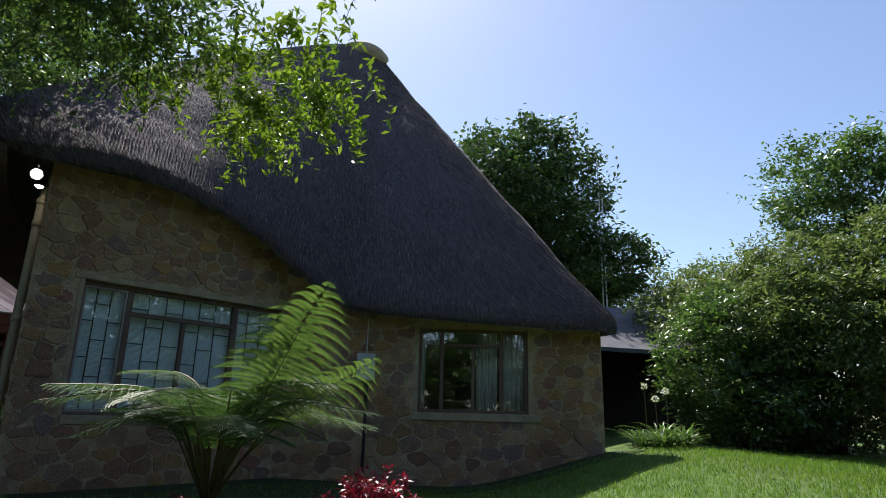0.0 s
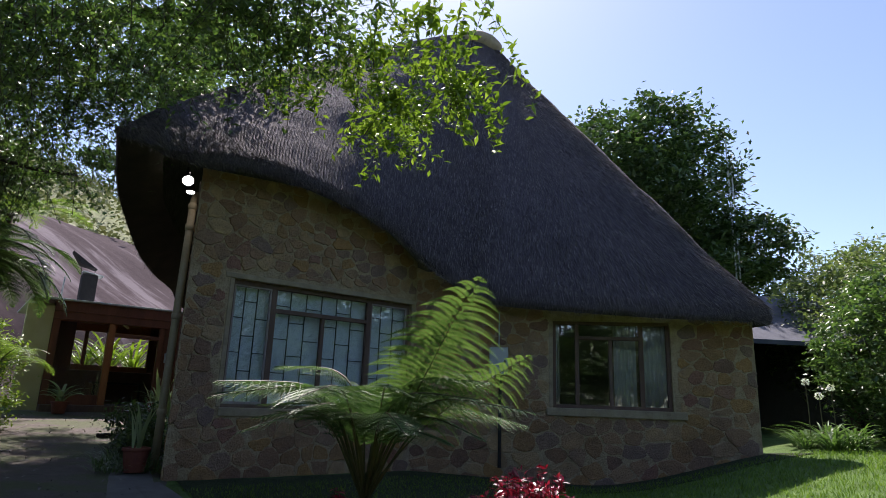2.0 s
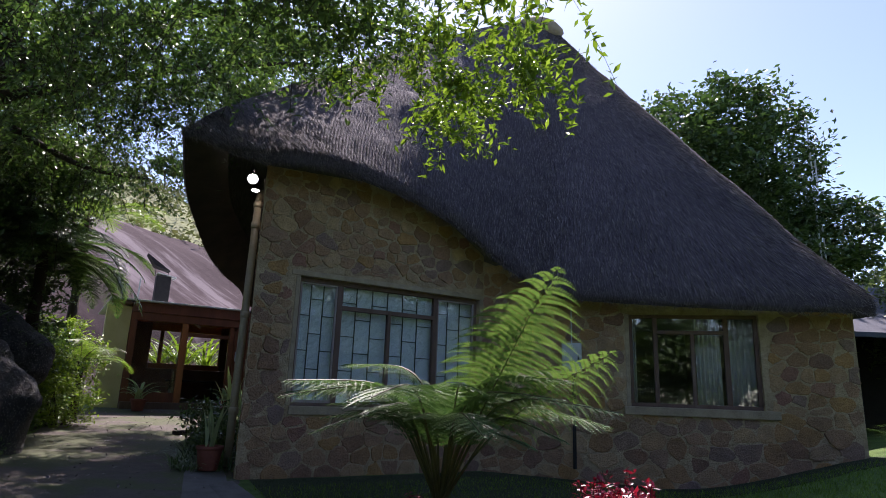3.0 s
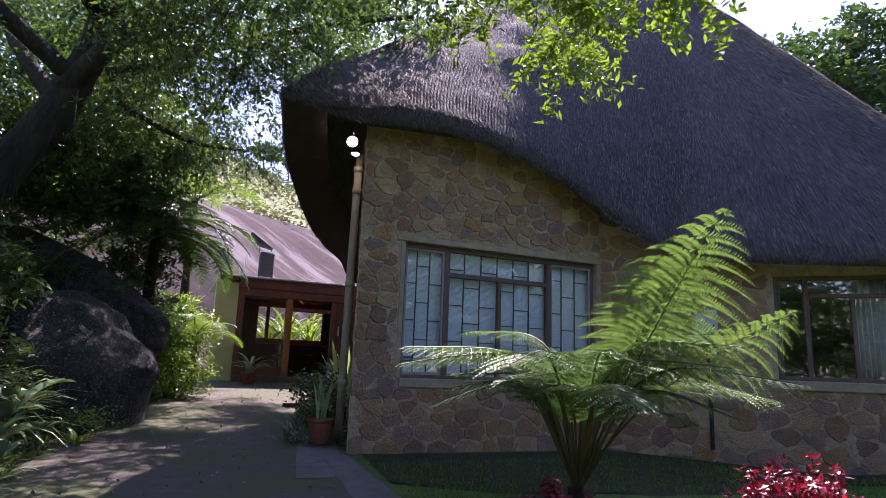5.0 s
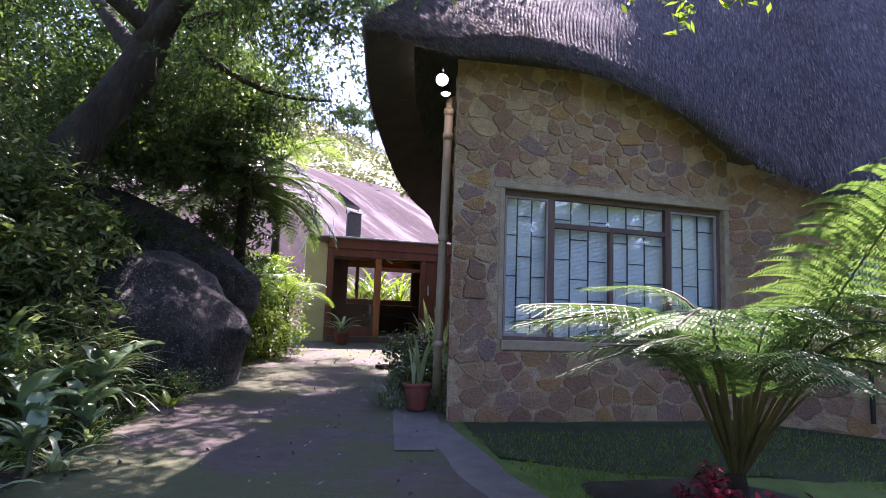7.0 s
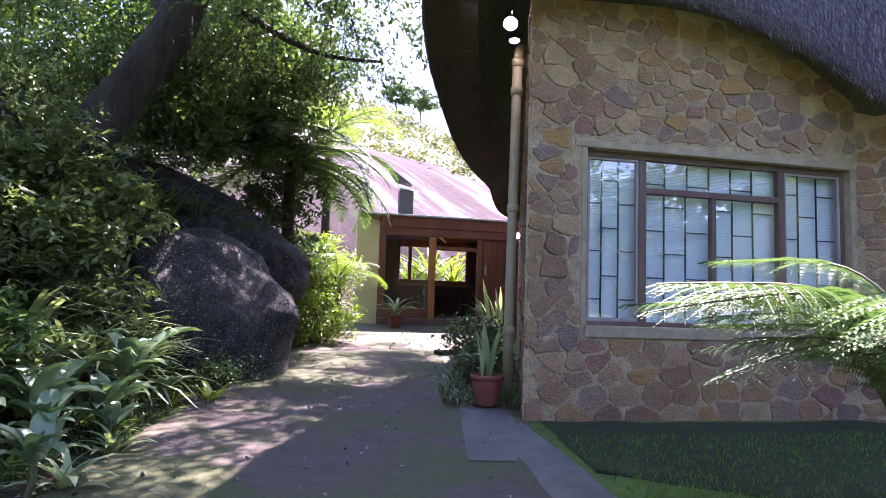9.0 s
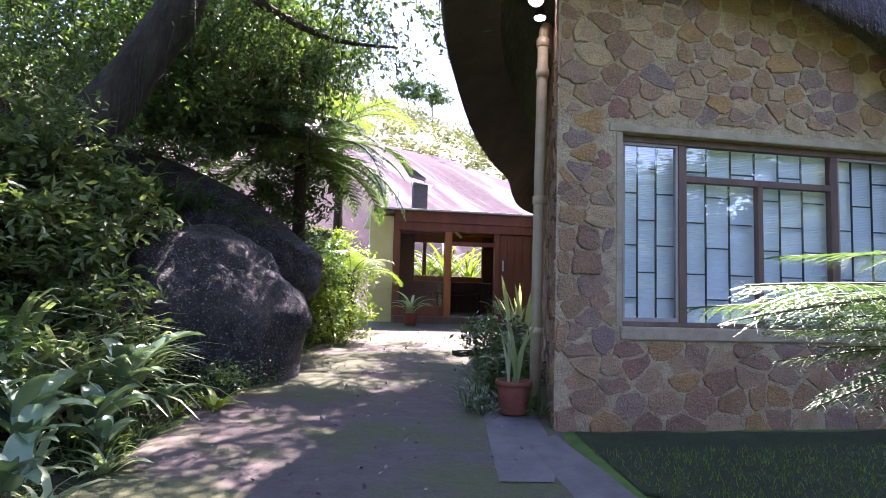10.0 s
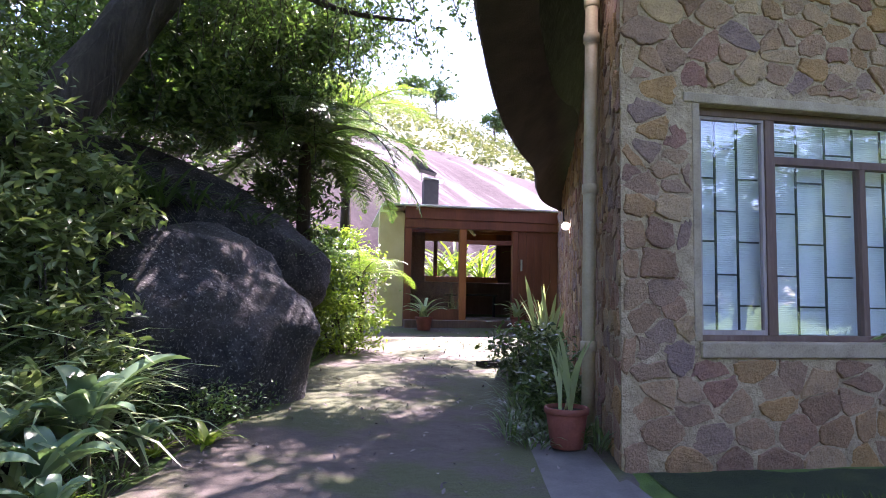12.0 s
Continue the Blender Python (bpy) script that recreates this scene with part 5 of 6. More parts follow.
def frond_mesh(name, length, arch, droop, pairs, material, seed, bare=0.16, width=0.30, leaflet=0.036, rise=0.0, sag=0.22):
    """One fern frond: a bowed stalk with two rows of toothed side leaflets; it points along +x."""
    rng = np.random.default_rng(seed)
    pts = []
    for i in range(25):
        t = i / 24
        a = math.radians(arch) * ((1 - t) if rise == 0 else 1 - smooth((t - rise) / 0.42)) - math.radians(droop) * t ** 1.6
        prev = pts[-1] if pts else Vector((0, 0, 0))
        pts.append(prev + Vector((math.cos(a), 0.02 * math.sin(t * 5 + seed), math.sin(a))) * (length / 24 if i else 0))
    bm = tube(pts, [0.016 * (1 - 0.85 * i / 24) + 0.002 for i in range(25)], 5)
    stalk = bpy.data.meshes.new(name)
    bm.to_mesh(stalk)
    bm.free()
    verts = [tuple(v.co) for v in stalk.vertices]
    faces = [tuple(p.vertices) for p in stalk.polygons]
    stalk_faces = len(faces)
    bpy.data.meshes.remove(stalk)
    for k in range(pairs):
        t = bare + (0.99 - bare) * k / (pairs - 1)
        f = t * 24
        i = min(int(f), 23)
        p = pts[i].lerp(pts[i + 1], f - i)
        way = (pts[i + 1] - pts[i]).normalized()
        L = length * width * math.sin(math.pi * clamp(0.1 + 0.9 * (t - bare) / (1 - bare)) ** 0.8) ** 0.7 + 0.02
        for s in (-1, 1):
            d = (way * (0.25 + 0.3 * t) + Vector((0, s * 1.0, 0)) + Vector(rng.normal(size=3)) * 0.05).normalized()
            up = way.cross(d) * -s
            if up.z < 0:
                up = -up
            m = max(int(L / 0.024), 5)
            across = d.cross(up)
            rib = len(verts)
            for j in range(m + 1):
                g = j / m
                q = p + d * L * g + Vector((0, 0, -sag * L * g * g))
                verts += [tuple(q + across * 0.0022 * (1.2 - g)), tuple(q - across * 0.0022 * (1.2 - g))]
            faces += [(rib + 2 * j, rib + 2 * j + 2, rib + 2 * j + 3, rib + 2 * j + 1) for j in range(m)]
            for j in range(m):
                g = (j + 0.5) / m
                q = p + d * L * g + Vector((0, 0, -sag * L * g * g))
                pl = leaflet * (1 - g) ** 0.55 * (0.6 + 0.4 * min(1, L / 0.3)) * rng.uniform(0.85, 1.1) + 0.006
                for e in (-1, 1):
                    tip = across * e + d * 0.42 - up * (0.28 + 0.12 * rng.normal())
                    wide = d * pl * 0.19 + up * pl * 0.04
                    o = len(verts)
                    verts += [tuple(q), tuple(q + tip * pl * 0.4 + wide), tuple(q + tip * pl), tuple(q + tip * pl * 0.4 - wide)]
                    faces.append((o, o + 1, o + 2, o + 3))
    me = mesh_of(name, verts, faces, material)
    me.materials.append(M_STALK)
    idx = [1] * stalk_faces + [0] * (len(faces) - stalk_faces)
    me.polygons.foreach_set("material_index", idx)
    return me


FRONDS = [frond_mesh("frond", 2.3, 74, 6, 17, M_FERN, 1, 0.42, 0.19, 0.068, 0.38, 0.3), frond_mesh("frond", 2.3, 70, 10, 17, M_FERN, 2, 0.42, 0.18, 0.064, 0.34, 0.35), frond_mesh("frond", 2.35, 64, 8, 17, M_FERN, 3, 0.44, 0.19, 0.068, 0.34, 0.3)]
TALL = frond_mesh("frond", 2.95, 90, -42, 14, M_LITFERN, 12, 0.44, 0.25, 0.072, 0.0, 0.5)
FRONDS_LIGHT = [frond_mesh("frond", 1.6, 45, 35, 22, M_LIGHTFERN, 4, 0.16, 0.24, 0.05), frond_mesh("frond", 1.6, 35, 40, 22, M_LIGHTFERN, 5, 0.16, 0.24, 0.05)]
FRONDS_DARK = [frond_mesh("frond", 1.9, 30, 50, 19, M_SHRUB, 6, 0.12, 0.24, 0.085), frond_mesh("frond", 1.9, 15, 60, 19, M_LEAF, 7, 0.12, 0.24, 0.085)]


def tree_fern(at, trunk_h, fronds, count, scale, seed, label, extra=(), tilt=8, trunk_r=0.10, upright=()):
    rng = np.random.default_rng(seed)
    t = empty("tree_fern", pose(at[0], at[1], at[2] if len(at) > 2 else ground_z(at[0], at[1])), label, "tree fern")
    part("trunk", limb([(0, 0, -0.15), (0.02, 0, trunk_h * 0.5), (0, 0.02, trunk_h + 0.06)], trunk_r * 1.2, trunk_r * 0.7, 10, 10, 0.35), M_FIBRE, t, "dark fibrous trunk", smooth_faces=True)
    for k in range(count):
        a = 360 * k / count + rng.uniform(-9, 9)
        s = scale * rng.uniform(0.85, 1.12) * (1 if k % 5 else 0.8)
        link("frond", fronds[k % len(fronds)], t, m=Matrix.Translation((0, 0, trunk_h)) @ pose(0, 0, 0, rng.uniform(-8, 8), rng.uniform(-tilt, tilt), a) @ Matrix.Diagonal((s, s, s, 1)))
    for yaw, lift, s in extra:
        link("frond", fronds[0], t, m=Matrix.Translation((0, 0, trunk_h)) @ pose(0, 0, 0, 0, lift, yaw) @ Matrix.Diagonal((s, s, s, 1)))
    for yaw, lift, s in upright:
        link("frond", TALL, t, "tall upright frond", Matrix.Translation((0, 0, trunk_h)) @ Matrix.Rotation(radians(lift), 4, Vector((0.36, 0.93, 0))) @ pose(0, 0, 0, 0, 0, yaw) @ Matrix.Diagonal((s, s, s, 1)))
    return t


# the large fern before the windows, with one tall upright frond
tree_fern((3.2, 6.8), 0.32, FRONDS, 27, 1.0, 8, "large tree fern with arching feathery fronds in the flower bed",
          upright=[(-100, 12, 0.95), (-80, 26, 0.82), (-118, 21, 0.84)], tilt=6,
          extra=[(25 * k + 7 * (k % 3), (k % 4) * 7 - 8, 0.66 + 0.06 * (k % 4)) for k in range(12)])
# paler ferns near the annexe and dark hanging fern over the boulder
tree_fern((0.35, 18.6), 1.3, FRONDS_LIGHT, 11, 0.95, 9, "small bright tree fern beside the path")
tree_fern((-0.75, 16.6, 2.2), 2.4, FRONDS_DARK, 34, 1.25, 10, "tall dark tree fern with drooping fronds above the boulder", tilt=14, trunk_r=0.13)
tree_fern((0.0, 19.8, 2.2), 3.9, FRONDS_LIGHT, 12, 1.35, 11, "tall sunlit tree fern on the bank", tilt=10, trunk_r=0.12)


# ---- beds and clumps ----
def blades(rng, count, length, width, spread, material, lean=0.6, segs=5, fold=0.25, name="blades"):
    """Strap leaves rising from one root and bending outwards."""
    verts, faces = [], []
    for k in range(count):
        a = rng.uniform(0, 2 * math.pi)
        L = length * rng.uniform(0.6, 1.15)
        out = Vector((math.cos(a), math.sin(a), 0))
        side = Vector((-math.sin(a), math.cos(a), 0))
        root = out * spread * rng.random() + side * spread * rng.normal() * 0.4
        th = rng.uniform(0.1, lean)
        w = width * rng.uniform(0.7, 1.2)
        p = root.copy()
        rows = []
        for j in range(segs + 1):
            t = j / segs
            ang = th + 1.5 * lean * t ** 1.5
            if j:
                p = p + (out * math.sin(ang) + Vector((0, 0, 1)) * math.cos(ang)) * L / segs
            ww = w * (0.55 + 1.2 * t) * (1 - t) ** 0.6 + 0.0015 if j < segs else 0.001
            up = Vector((0, 0, fold * ww))
            rows.append((p - side * ww + up, p, p + side * ww + up))
        o = len(verts)
        for r in rows:
            verts += [tuple(q) for q in r]
        for j in range(segs):
            b = o + j * 3
            faces += [(b, b + 1, b + 4, b + 3), (b + 1, b + 2, b + 5, b + 4)]
    return mesh_of(name, verts, faces, material, True)


def leaf_set(count, length, width, spread, material, lean, segs=5, fold=0.25, kinds=6, seed=1):
    """Leaf meshes of one kind of plant, and how many of them stand how far from the root."""
    rng = np.random.default_rng(seed)
    return [blades(rng, 1, length, width, 0.0, material, lean, segs, fold, "leaf") for k in range(kinds)], count, spread


AGAP = leaf_set(40, 0.75, 0.022, 0.12, M_SHRUB, 0.75, seed=41)
SPIDER = leaf_set(52, 0.66, 0.012, 0.12, M_STRIPE, 0.85, seed=42)
LILY = leaf_set(24, 0.5, 0.030, 0.05, M_LIME, 0.8, seed=43)
BROAD = leaf_set(13, 0.66, 0.105, 0.05, M_BROAD, 0.75, 7, 0.5, seed=44)
PALE = leaf_set(20, 0.5, 0.034, 0.05, M_STRIPE, 0.8, seed=48)
SNAKE = leaf_set(8, 0.85, 0.028, 0.08, M_STRIPE, 0.2, 5, 0.4, seed=45)


def plant(name, at, kind, label, category, turn=0, s=1.0, group="", z=None):
    meshes, count, spread = kind
    rng = np.random.default_rng(int(abs(at[0] * 977 + at[1] * 131)) + int(turn))
    p = empty(name, pose(at[0], at[1], (ground_z(at[0], at[1]) - 0.02) if z is None else z, 0, 0, turn), label, category, group)
    for k in range(count):
        a = 137.5 * k + rng.uniform(-20, 20)
        r = spread * math.sqrt(rng.random()) * s
        f = s * rng.uniform(0.7, 1.15)
        link("leaf", meshes[k % len(meshes)], p, "", pose(r * math.cos(radians(a)), r * math.sin(radians(a)), 0, rng.uniform(-6, 6), rng.uniform(-8, 8), a) @ Matrix.Scale(f, 4))
    return p


def tufts(name, spots, label):
    rng = np.random.default_rng(46)
    verts, faces = [], []
    for x, y, s in spots:
        me = blades(rng, 34, 0.35 * s, 0.008, 0.16, M_SHRUB, 0.8, 4)
        o = len(verts)
        verts += [(v.co.x + x, v.co.y + y, v.co.z + ground_z(x, y) + 0.02) for v in me.vertices]
        faces += [tuple(o + i for i in f.vertices) for f in me.polygons]
        bpy.data.meshes.remove(me)
    tagged(link(name, mesh_of(name, verts, faces, M_SHRUB, True)), label, "grass", kind="stuff")


# agapanthus by the far corner with flower heads
for k, (x, y, s) in enumerate(((11.35, 5.35, 1.0), (11.75, 5.1, 1.1), (11.2, 5.65, 0.9), (11.8, 5.5, 1.0), (11.5, 5.85, 0.95), (11.5, 4.95, 0.8), (11.1, 5.2, 1.0), (12.1, 5.2, 1.1), (12.0, 5.6, 1.1), (11.2, 5.0, 0.8))):
    plant("agapanthus", (x, y), AGAP, "clump of glossy strap-leaved agapanthus on the lawn edge", "plant", 70 * k, s, "agapanthus clumps")
for x, y, h in ((11.3, 5.6, 1.1), (11.7, 5.35, 1.0), (11.55, 5.5, 0.85)):
    g = ground_z(x, y)
    f = empty("agapanthus_flower", pose(x, y, g), "white globe-shaped flower head on a tall stalk", "flower", "agapanthus flowers")
    part("stalk", tube([(0, 0, 0), (0.03, 0, h * 0.5), (0.05, 0.02, h)], 0.008, 6), M_STALK, f)
    rr = np.random.default_rng(int(x * 100))
    d = rr.normal(size=(70, 3))
    d /= np.linalg.norm(d, axis=1)[:, None]
    link("flower_head", leaf_mesh("flower_head", d * 0.06 + (0.05, 0.02, h), 0.05, 0.022, M_FLOWER, rr), f)


def red_plant(at, h, r, seed, shoots=15):
    """Loose upright shoots with red leaves set along them."""
    rr = np.random.default_rng(seed)
    s = empty("red_shrub", pose(at[0], at[1], ground_z(at[0], at[1])), "crimson-leaved ornamental shrub in the flower bed", "shrub", "crimson shrubs")
    spots = []
    for k in range(shoots):
        a, f = rr.uniform(0, 6.28), math.sqrt(rr.random())
        top = Vector((math.cos(a) * r * f * 1.25, math.sin(a) * r * f * 1.25, h * rr.uniform(0.7, 1.12) * (1 - 0.25 * f)))
        mid = Vector((top.x * 0.45, top.y * 0.45, top.z * 0.5))
        part("stem", tube([(top.x * 0.1, top.y * 0.1, -0.05), mid, top], [0.009, 0.006, 0.003], 5), M_BARK, s)
        for j in range(26):
            t_ = rr.uniform(0.0, 1.0) ** 0.7
            spots.append(mid.lerp(top, t_) + Vector(rr.normal(size=3)) * 0.035)
    link("foliage", leaf_mesh("foliage", spots, 0.085, 0.036, M_RED, rr, 0.5, -0.15), s)


for k, (x, y, h, r) in enumerate(((4.25, 5.75, 0.86, 0.28), (4.5, 5.35, 0.70, 0.24), (3.85, 5.6, 0.58, 0.24), (2.75, 6.4, 0.56, 0.24), (3.0, 5.9, 0.5, 0.22), (4.6, 5.9, 0.7, 0.24), (3.4, 5.6, 0.54, 0.22), (4.75, 5.6, 0.8, 0.26), (2.62, 6.1, 0.5, 0.22))):
    red_plant((x, y), h, r, 80 + k)
for k, (x, y, s) in enumerate(((3.9, 5.1, 0.8), (4.2, 5.0, 0.7), (3.6, 5.15, 0.75), (4.7, 5.0, 0.8))):
    plant("lily_clump", (x, y), LILY, "low green strap-leaved clump in the flower bed", "plant", 50 * k, s, "bed clumps")

# left bed along the path
for k, (x, y, s) in enumerate(((-2.3, 10.7, 1.3), (-2.7, 10.3, 1.4), (-2.5, 11.2, 1.35), (-3.1, 10.9, 1.5), (-2.9, 9.8, 1.3), (-3.3, 10.2, 1.4), (-2.2, 11.6, 1.1), (-3.4, 9.4, 1.3), (-2.85, 11.8, 1.3), (-3.3, 11.5, 1.4), (-2.4, 10.2, 1.2), (-2.0, 10.95, 1.25), (-2.15, 11.25, 1.3), (-2.6, 10.8, 1.5))):
    plant("spider_plant", (x, y), SPIDER, "clump of striped arching grass-like leaves on the bank", "plant", 47 * k, s * 1.35, "striped clumps", z=ground_z(x, y) + 0.1)
for k, (x, y, s, rise) in enumerate(((-1.72, 10.25, 1.0, 0.48), (-1.78, 9.85, 0.9, 0.2), (-2.15, 9.5, 0.95, 0.3), (-2.0, 10.6, 0.8, 0.25), (-2.5, 9.0, 1.0, 0.25), (-1.95, 9.1, 0.7, 0.25), (-2.2, 10.1, 0.75, 0.3), (-1.6, 9.5, 0.55, 0.2), (-1.75, 8.5, 0.7, 0.22), (-1.5, 10.7, 0.55, 0.2))):
    g = ground_z(x, y)
    p_ = plant("broad_leaf_plant", (x, y), BROAD, "broad grey-green leaved plant beside the path", "plant", 80 * k + 20, s, "broad-leaved plants", z=g + rise)
    part("stem", tube([(0.06, -0.05, -rise - 0.05), (0.03, 0, -rise * 0.5), (0, 0, 0.06)], [0.028, 0.024, 0.018], 8), M_STALK, p_)
for k, (x, y, s) in enumerate(((-1.17, 11.35, 0.95), (-1.5, 11.1, 0.6), (-1.75, 9.9, 0.7), (-2.1, 8.9, 0.8))):
    plant("lily_clump", (x, y), LILY, "bright green strap-leaved rosette beside the path", "plant", 63 * k, s, "bed clumps")
for k, (x, y, s) in enumerate(((-1.95, 9.2, 0.9), (-1.6, 8.6, 0.8), (-2.2, 8.2, 0.9), (-1.85, 7.9, 0.8), (-2.05, 10.1, 1.0), (-1.55, 9.4, 0.7), (-2.45, 8.7, 1.0))):
    plant("lily_clump", (x, y), PALE, "pale arching strap leaves in the shaded bed", "plant", 41 * k, s * 1.2, "bed clumps")
for k, (x, y, z, s) in enumerate(((-1.35, 14.6, 2.62, 1.0), (-1.7, 14.5, 2.78, 1.1), (-2.05, 14.3, 2.85, 1.1), (-1.0, 14.8, 2.4, 0.9), (-2.4, 14.0, 2.9, 1.2), (-2.75, 13.6, 2.9, 1.2), (-0.75, 15.0, 2.15, 0.8))):
    plant("agapanthus", (x, y), AGAP, "strap-leaved clump growing over the boulder", "plant", 83 * k, s, "bank clumps", z=z + 0.18)
edge = []
for k in range(90):
    y = 6.5 + k * 0.145
    edge.append((path_left(y) - 0.05 - 0.7 * random.random(), y, random.uniform(0.4, 1.0)))
tufts("edge_grass", edge, "small grassy tufts along the path edge")
for k, (x, y, z, s) in enumerate(((-1.7, 15.0, 2.75, 0.9), (-2.2, 15.0, 3.0, 1.0), (-1.3, 15.1, 2.5, 0.8), (-2.7, 14.7, 3.1, 1.1), (-3.2, 14.4, 3.3, 1.1), (-1.0, 15.4, 2.3, 0.8))):
    plant("agapanthus", (x, y), AGAP, "strap-leaved clump growing over the boulder", "plant", 59 * k, s, "bank clumps", z=z - 0.15)
for k, (x, y, blobs, n, leaf, mt, lab) in enumerate((
        (-3.6, 11.4, [((0, 0, 1.2), (1.1, 0.9, 1.0)), ((-0.8, 0.4, 2.0), (1.0, 0.9, 0.9))], 240, 0.11, M_BAMBOO, "green leafy shrub on the shaded bank"),
        (-4.8, 10.0, [((0, 0, 1.4), (1.3, 1.2, 1.2)), ((-0.6, 0.3, 2.6), (1.1, 1.1, 1.0))], 260, 0.12, M_LEAF, "dark leafy shrub on the shaded bank"),
        (-4.2, 8.2, [((0, 0, 1.0), (1.2, 1.1, 0.9))], 200, 0.12, M_SHRUB, "green leafy shrub on the shaded bank"),
        (-2.75, 12.2, [((0, 0, 1.7), (0.7, 0.5, 0.8)), ((-0.5, 0, 2.5), (0.7, 0.6, 0.7))], 170, 0.11, M_BAMBOO, "leafy shrub with sunlit sprigs beside the boulder"),
        (-2.25, 11.3, [((0, 0, 0.7), (0.45, 0.35, 0.6)), ((-0.3, 0.2, 1.4), (0.4, 0.3, 0.45))], 90, 0.10, M_BAMBOO, "leafy creeper hanging beside the boulder"),
        (-2.1, 11.7, [((0, 0, 0.35), (0.45, 0.35, 0.4))], 60, 0.06, M_SHRUB, "small-leaved creeping shrub at the boulder foot"),
        (-1.25, 12.3, [((0, 0, 0.15), (0.5, 0.7, 0.2))], 80, 0.04, M_SHRUB, "low fine-leaved ground cover below the boulder"),
        (0.0, 16.9, [((0, 0, 0.5), (0.75, 0.8, 0.6)), ((-0.5, 0.6, 1.1), (0.7, 0.7, 0.7))], 220, 0.08, M_LIME, "bright feathery shrub where the path is sunlit"),
        (-0.6, 17.9, [((0, 0, 1.2), (0.9, 0.9, 1.0))], 200, 0.09, M_SHRUB, "green shrub below the tree ferns"),
        (-0.2, 19.6, [((0, 0, 1.3), (1.0, 0.9, 1.1))], 220, 0.09, M_LIME, "light green shrub beside the annexe wall"),
        (-1.3, 16.9, [((0, 0, 1.9), (1.1, 0.8, 1.3)), ((0.4, 0.3, 3.2), (0.9, 0.7, 0.9))], 300, 0.11, M_LEAF, "dark shrub round the fern trunk"),
        (-3.0, 9.6, [((0, 0, 0.6), (0.8, 0.8, 0.6))], 150, 0.09, M_SHRUB, "green leafy shrub in the bed"),
        (-3.6, 8.0, [((0, 0, 0.7), (0.9, 0.9, 0.7))], 150, 0.10, M_SHRUB, "green leafy shrub in the bed"),
        (2.12, 12.1, [((0, 0, 0.24), (0.25, 0.36, 0.27))], 46, 0.07, M_LEAF, "low dark bushy growth at the wall foot"),
        (2.4, 12.9, [((0, 0, 0.3), (0.3, 0.42, 0.34))], 60, 0.07, M_LEAF, "low dark bushy growth at the wall foot"),
        (2.5, 14.0, [((0, 0, 0.42), (0.4, 0.5, 0.45))], 70, 0.08, M_LEAF, "low dark bushy growth at the wall foot"),
        (-3.9, 17.6, [((0, 0, 2.4), (1.8, 1.5, 1.8)), ((0.8, 0.4, 3.8), (1.2, 1.2, 1.0))], 320, 0.12, M_LEAF, "dark tall shrub behind the boulder"),
        (-6.6, 11.5, [((0, 0, 2.4), (1.8, 2.2, 2.0)), ((0, 0, 4.2), (1.6, 1.8, 1.2))], 360, 0.13, M_LEAF, "dense dark shrub under the canopy"),
        (-7.6, 7.0, [((0, 0, 2.2), (2.0, 2.4, 2.0))], 320, 0.13, M_LEAF, "dense dark shrub under the canopy"))):
    shrub((x, y), blobs, 120 + k, n, 24, leaf * 1.45, leaf * 0.55, 0.12, mt, lab, 6, 0.7, 0.6)
for k, (x, y, z) in enumerate(((-2.55, 9.5, 0.75), (-2.75, 9.25, 0.7), (-2.4, 9.1, 0.6))):
    rr = np.random.default_rng(200 + k)
    f = empty("red_flower", pose(x, y, ground_z(x, y)), "bright red bloom on a short stem in the bed", "flower", "red blooms")
    part("stem", tube([(0, 0, 0), (0.02, 0, z * 0.6), (0, 0, z)], 0.006, 6), M_STALK, f)
    link("bloom", leaf_mesh("bloom", rr.normal(size=(26, 3)) * 0.03 + (0, 0, z), 0.06, 0.04, M_REDPETAL, rr), f)


# ---- pots ----
def pot(at, r, h, me, s, label, plant_label, cat):
    z = ground_z(at[0], at[1]) + 0.05
    p = empty("plant_pot", pose(at[0], at[1], z), label, "plant pot", "terracotta pots")
    body = part("body", lathe([(0.001, 0.0), (r * 0.72, 0.0), (r * 0.76, 0.01), (r * 0.97, h * 0.82), (r * 0.97, h * 0.84)], 28), M_TERRA, p, smooth_faces=True)
    part("rim", lathe([(r * 0.97, h * 0.84), (r * 1.06, h * 0.85), (r * 1.08, h * 0.97), (r * 1.04, h), (r * 0.95, h), (r * 0.92, h * 0.9)], 28), M_TERRA, body, smooth_faces=True)
    part("soil", lathe([(0.001, h * 0.91), (r * 0.93, h * 0.9)], 28), M_SOIL, p)
    plant(cat.replace(" ", "_"), at, me, plant_label, cat, 20, s, z=z + h * 0.9)


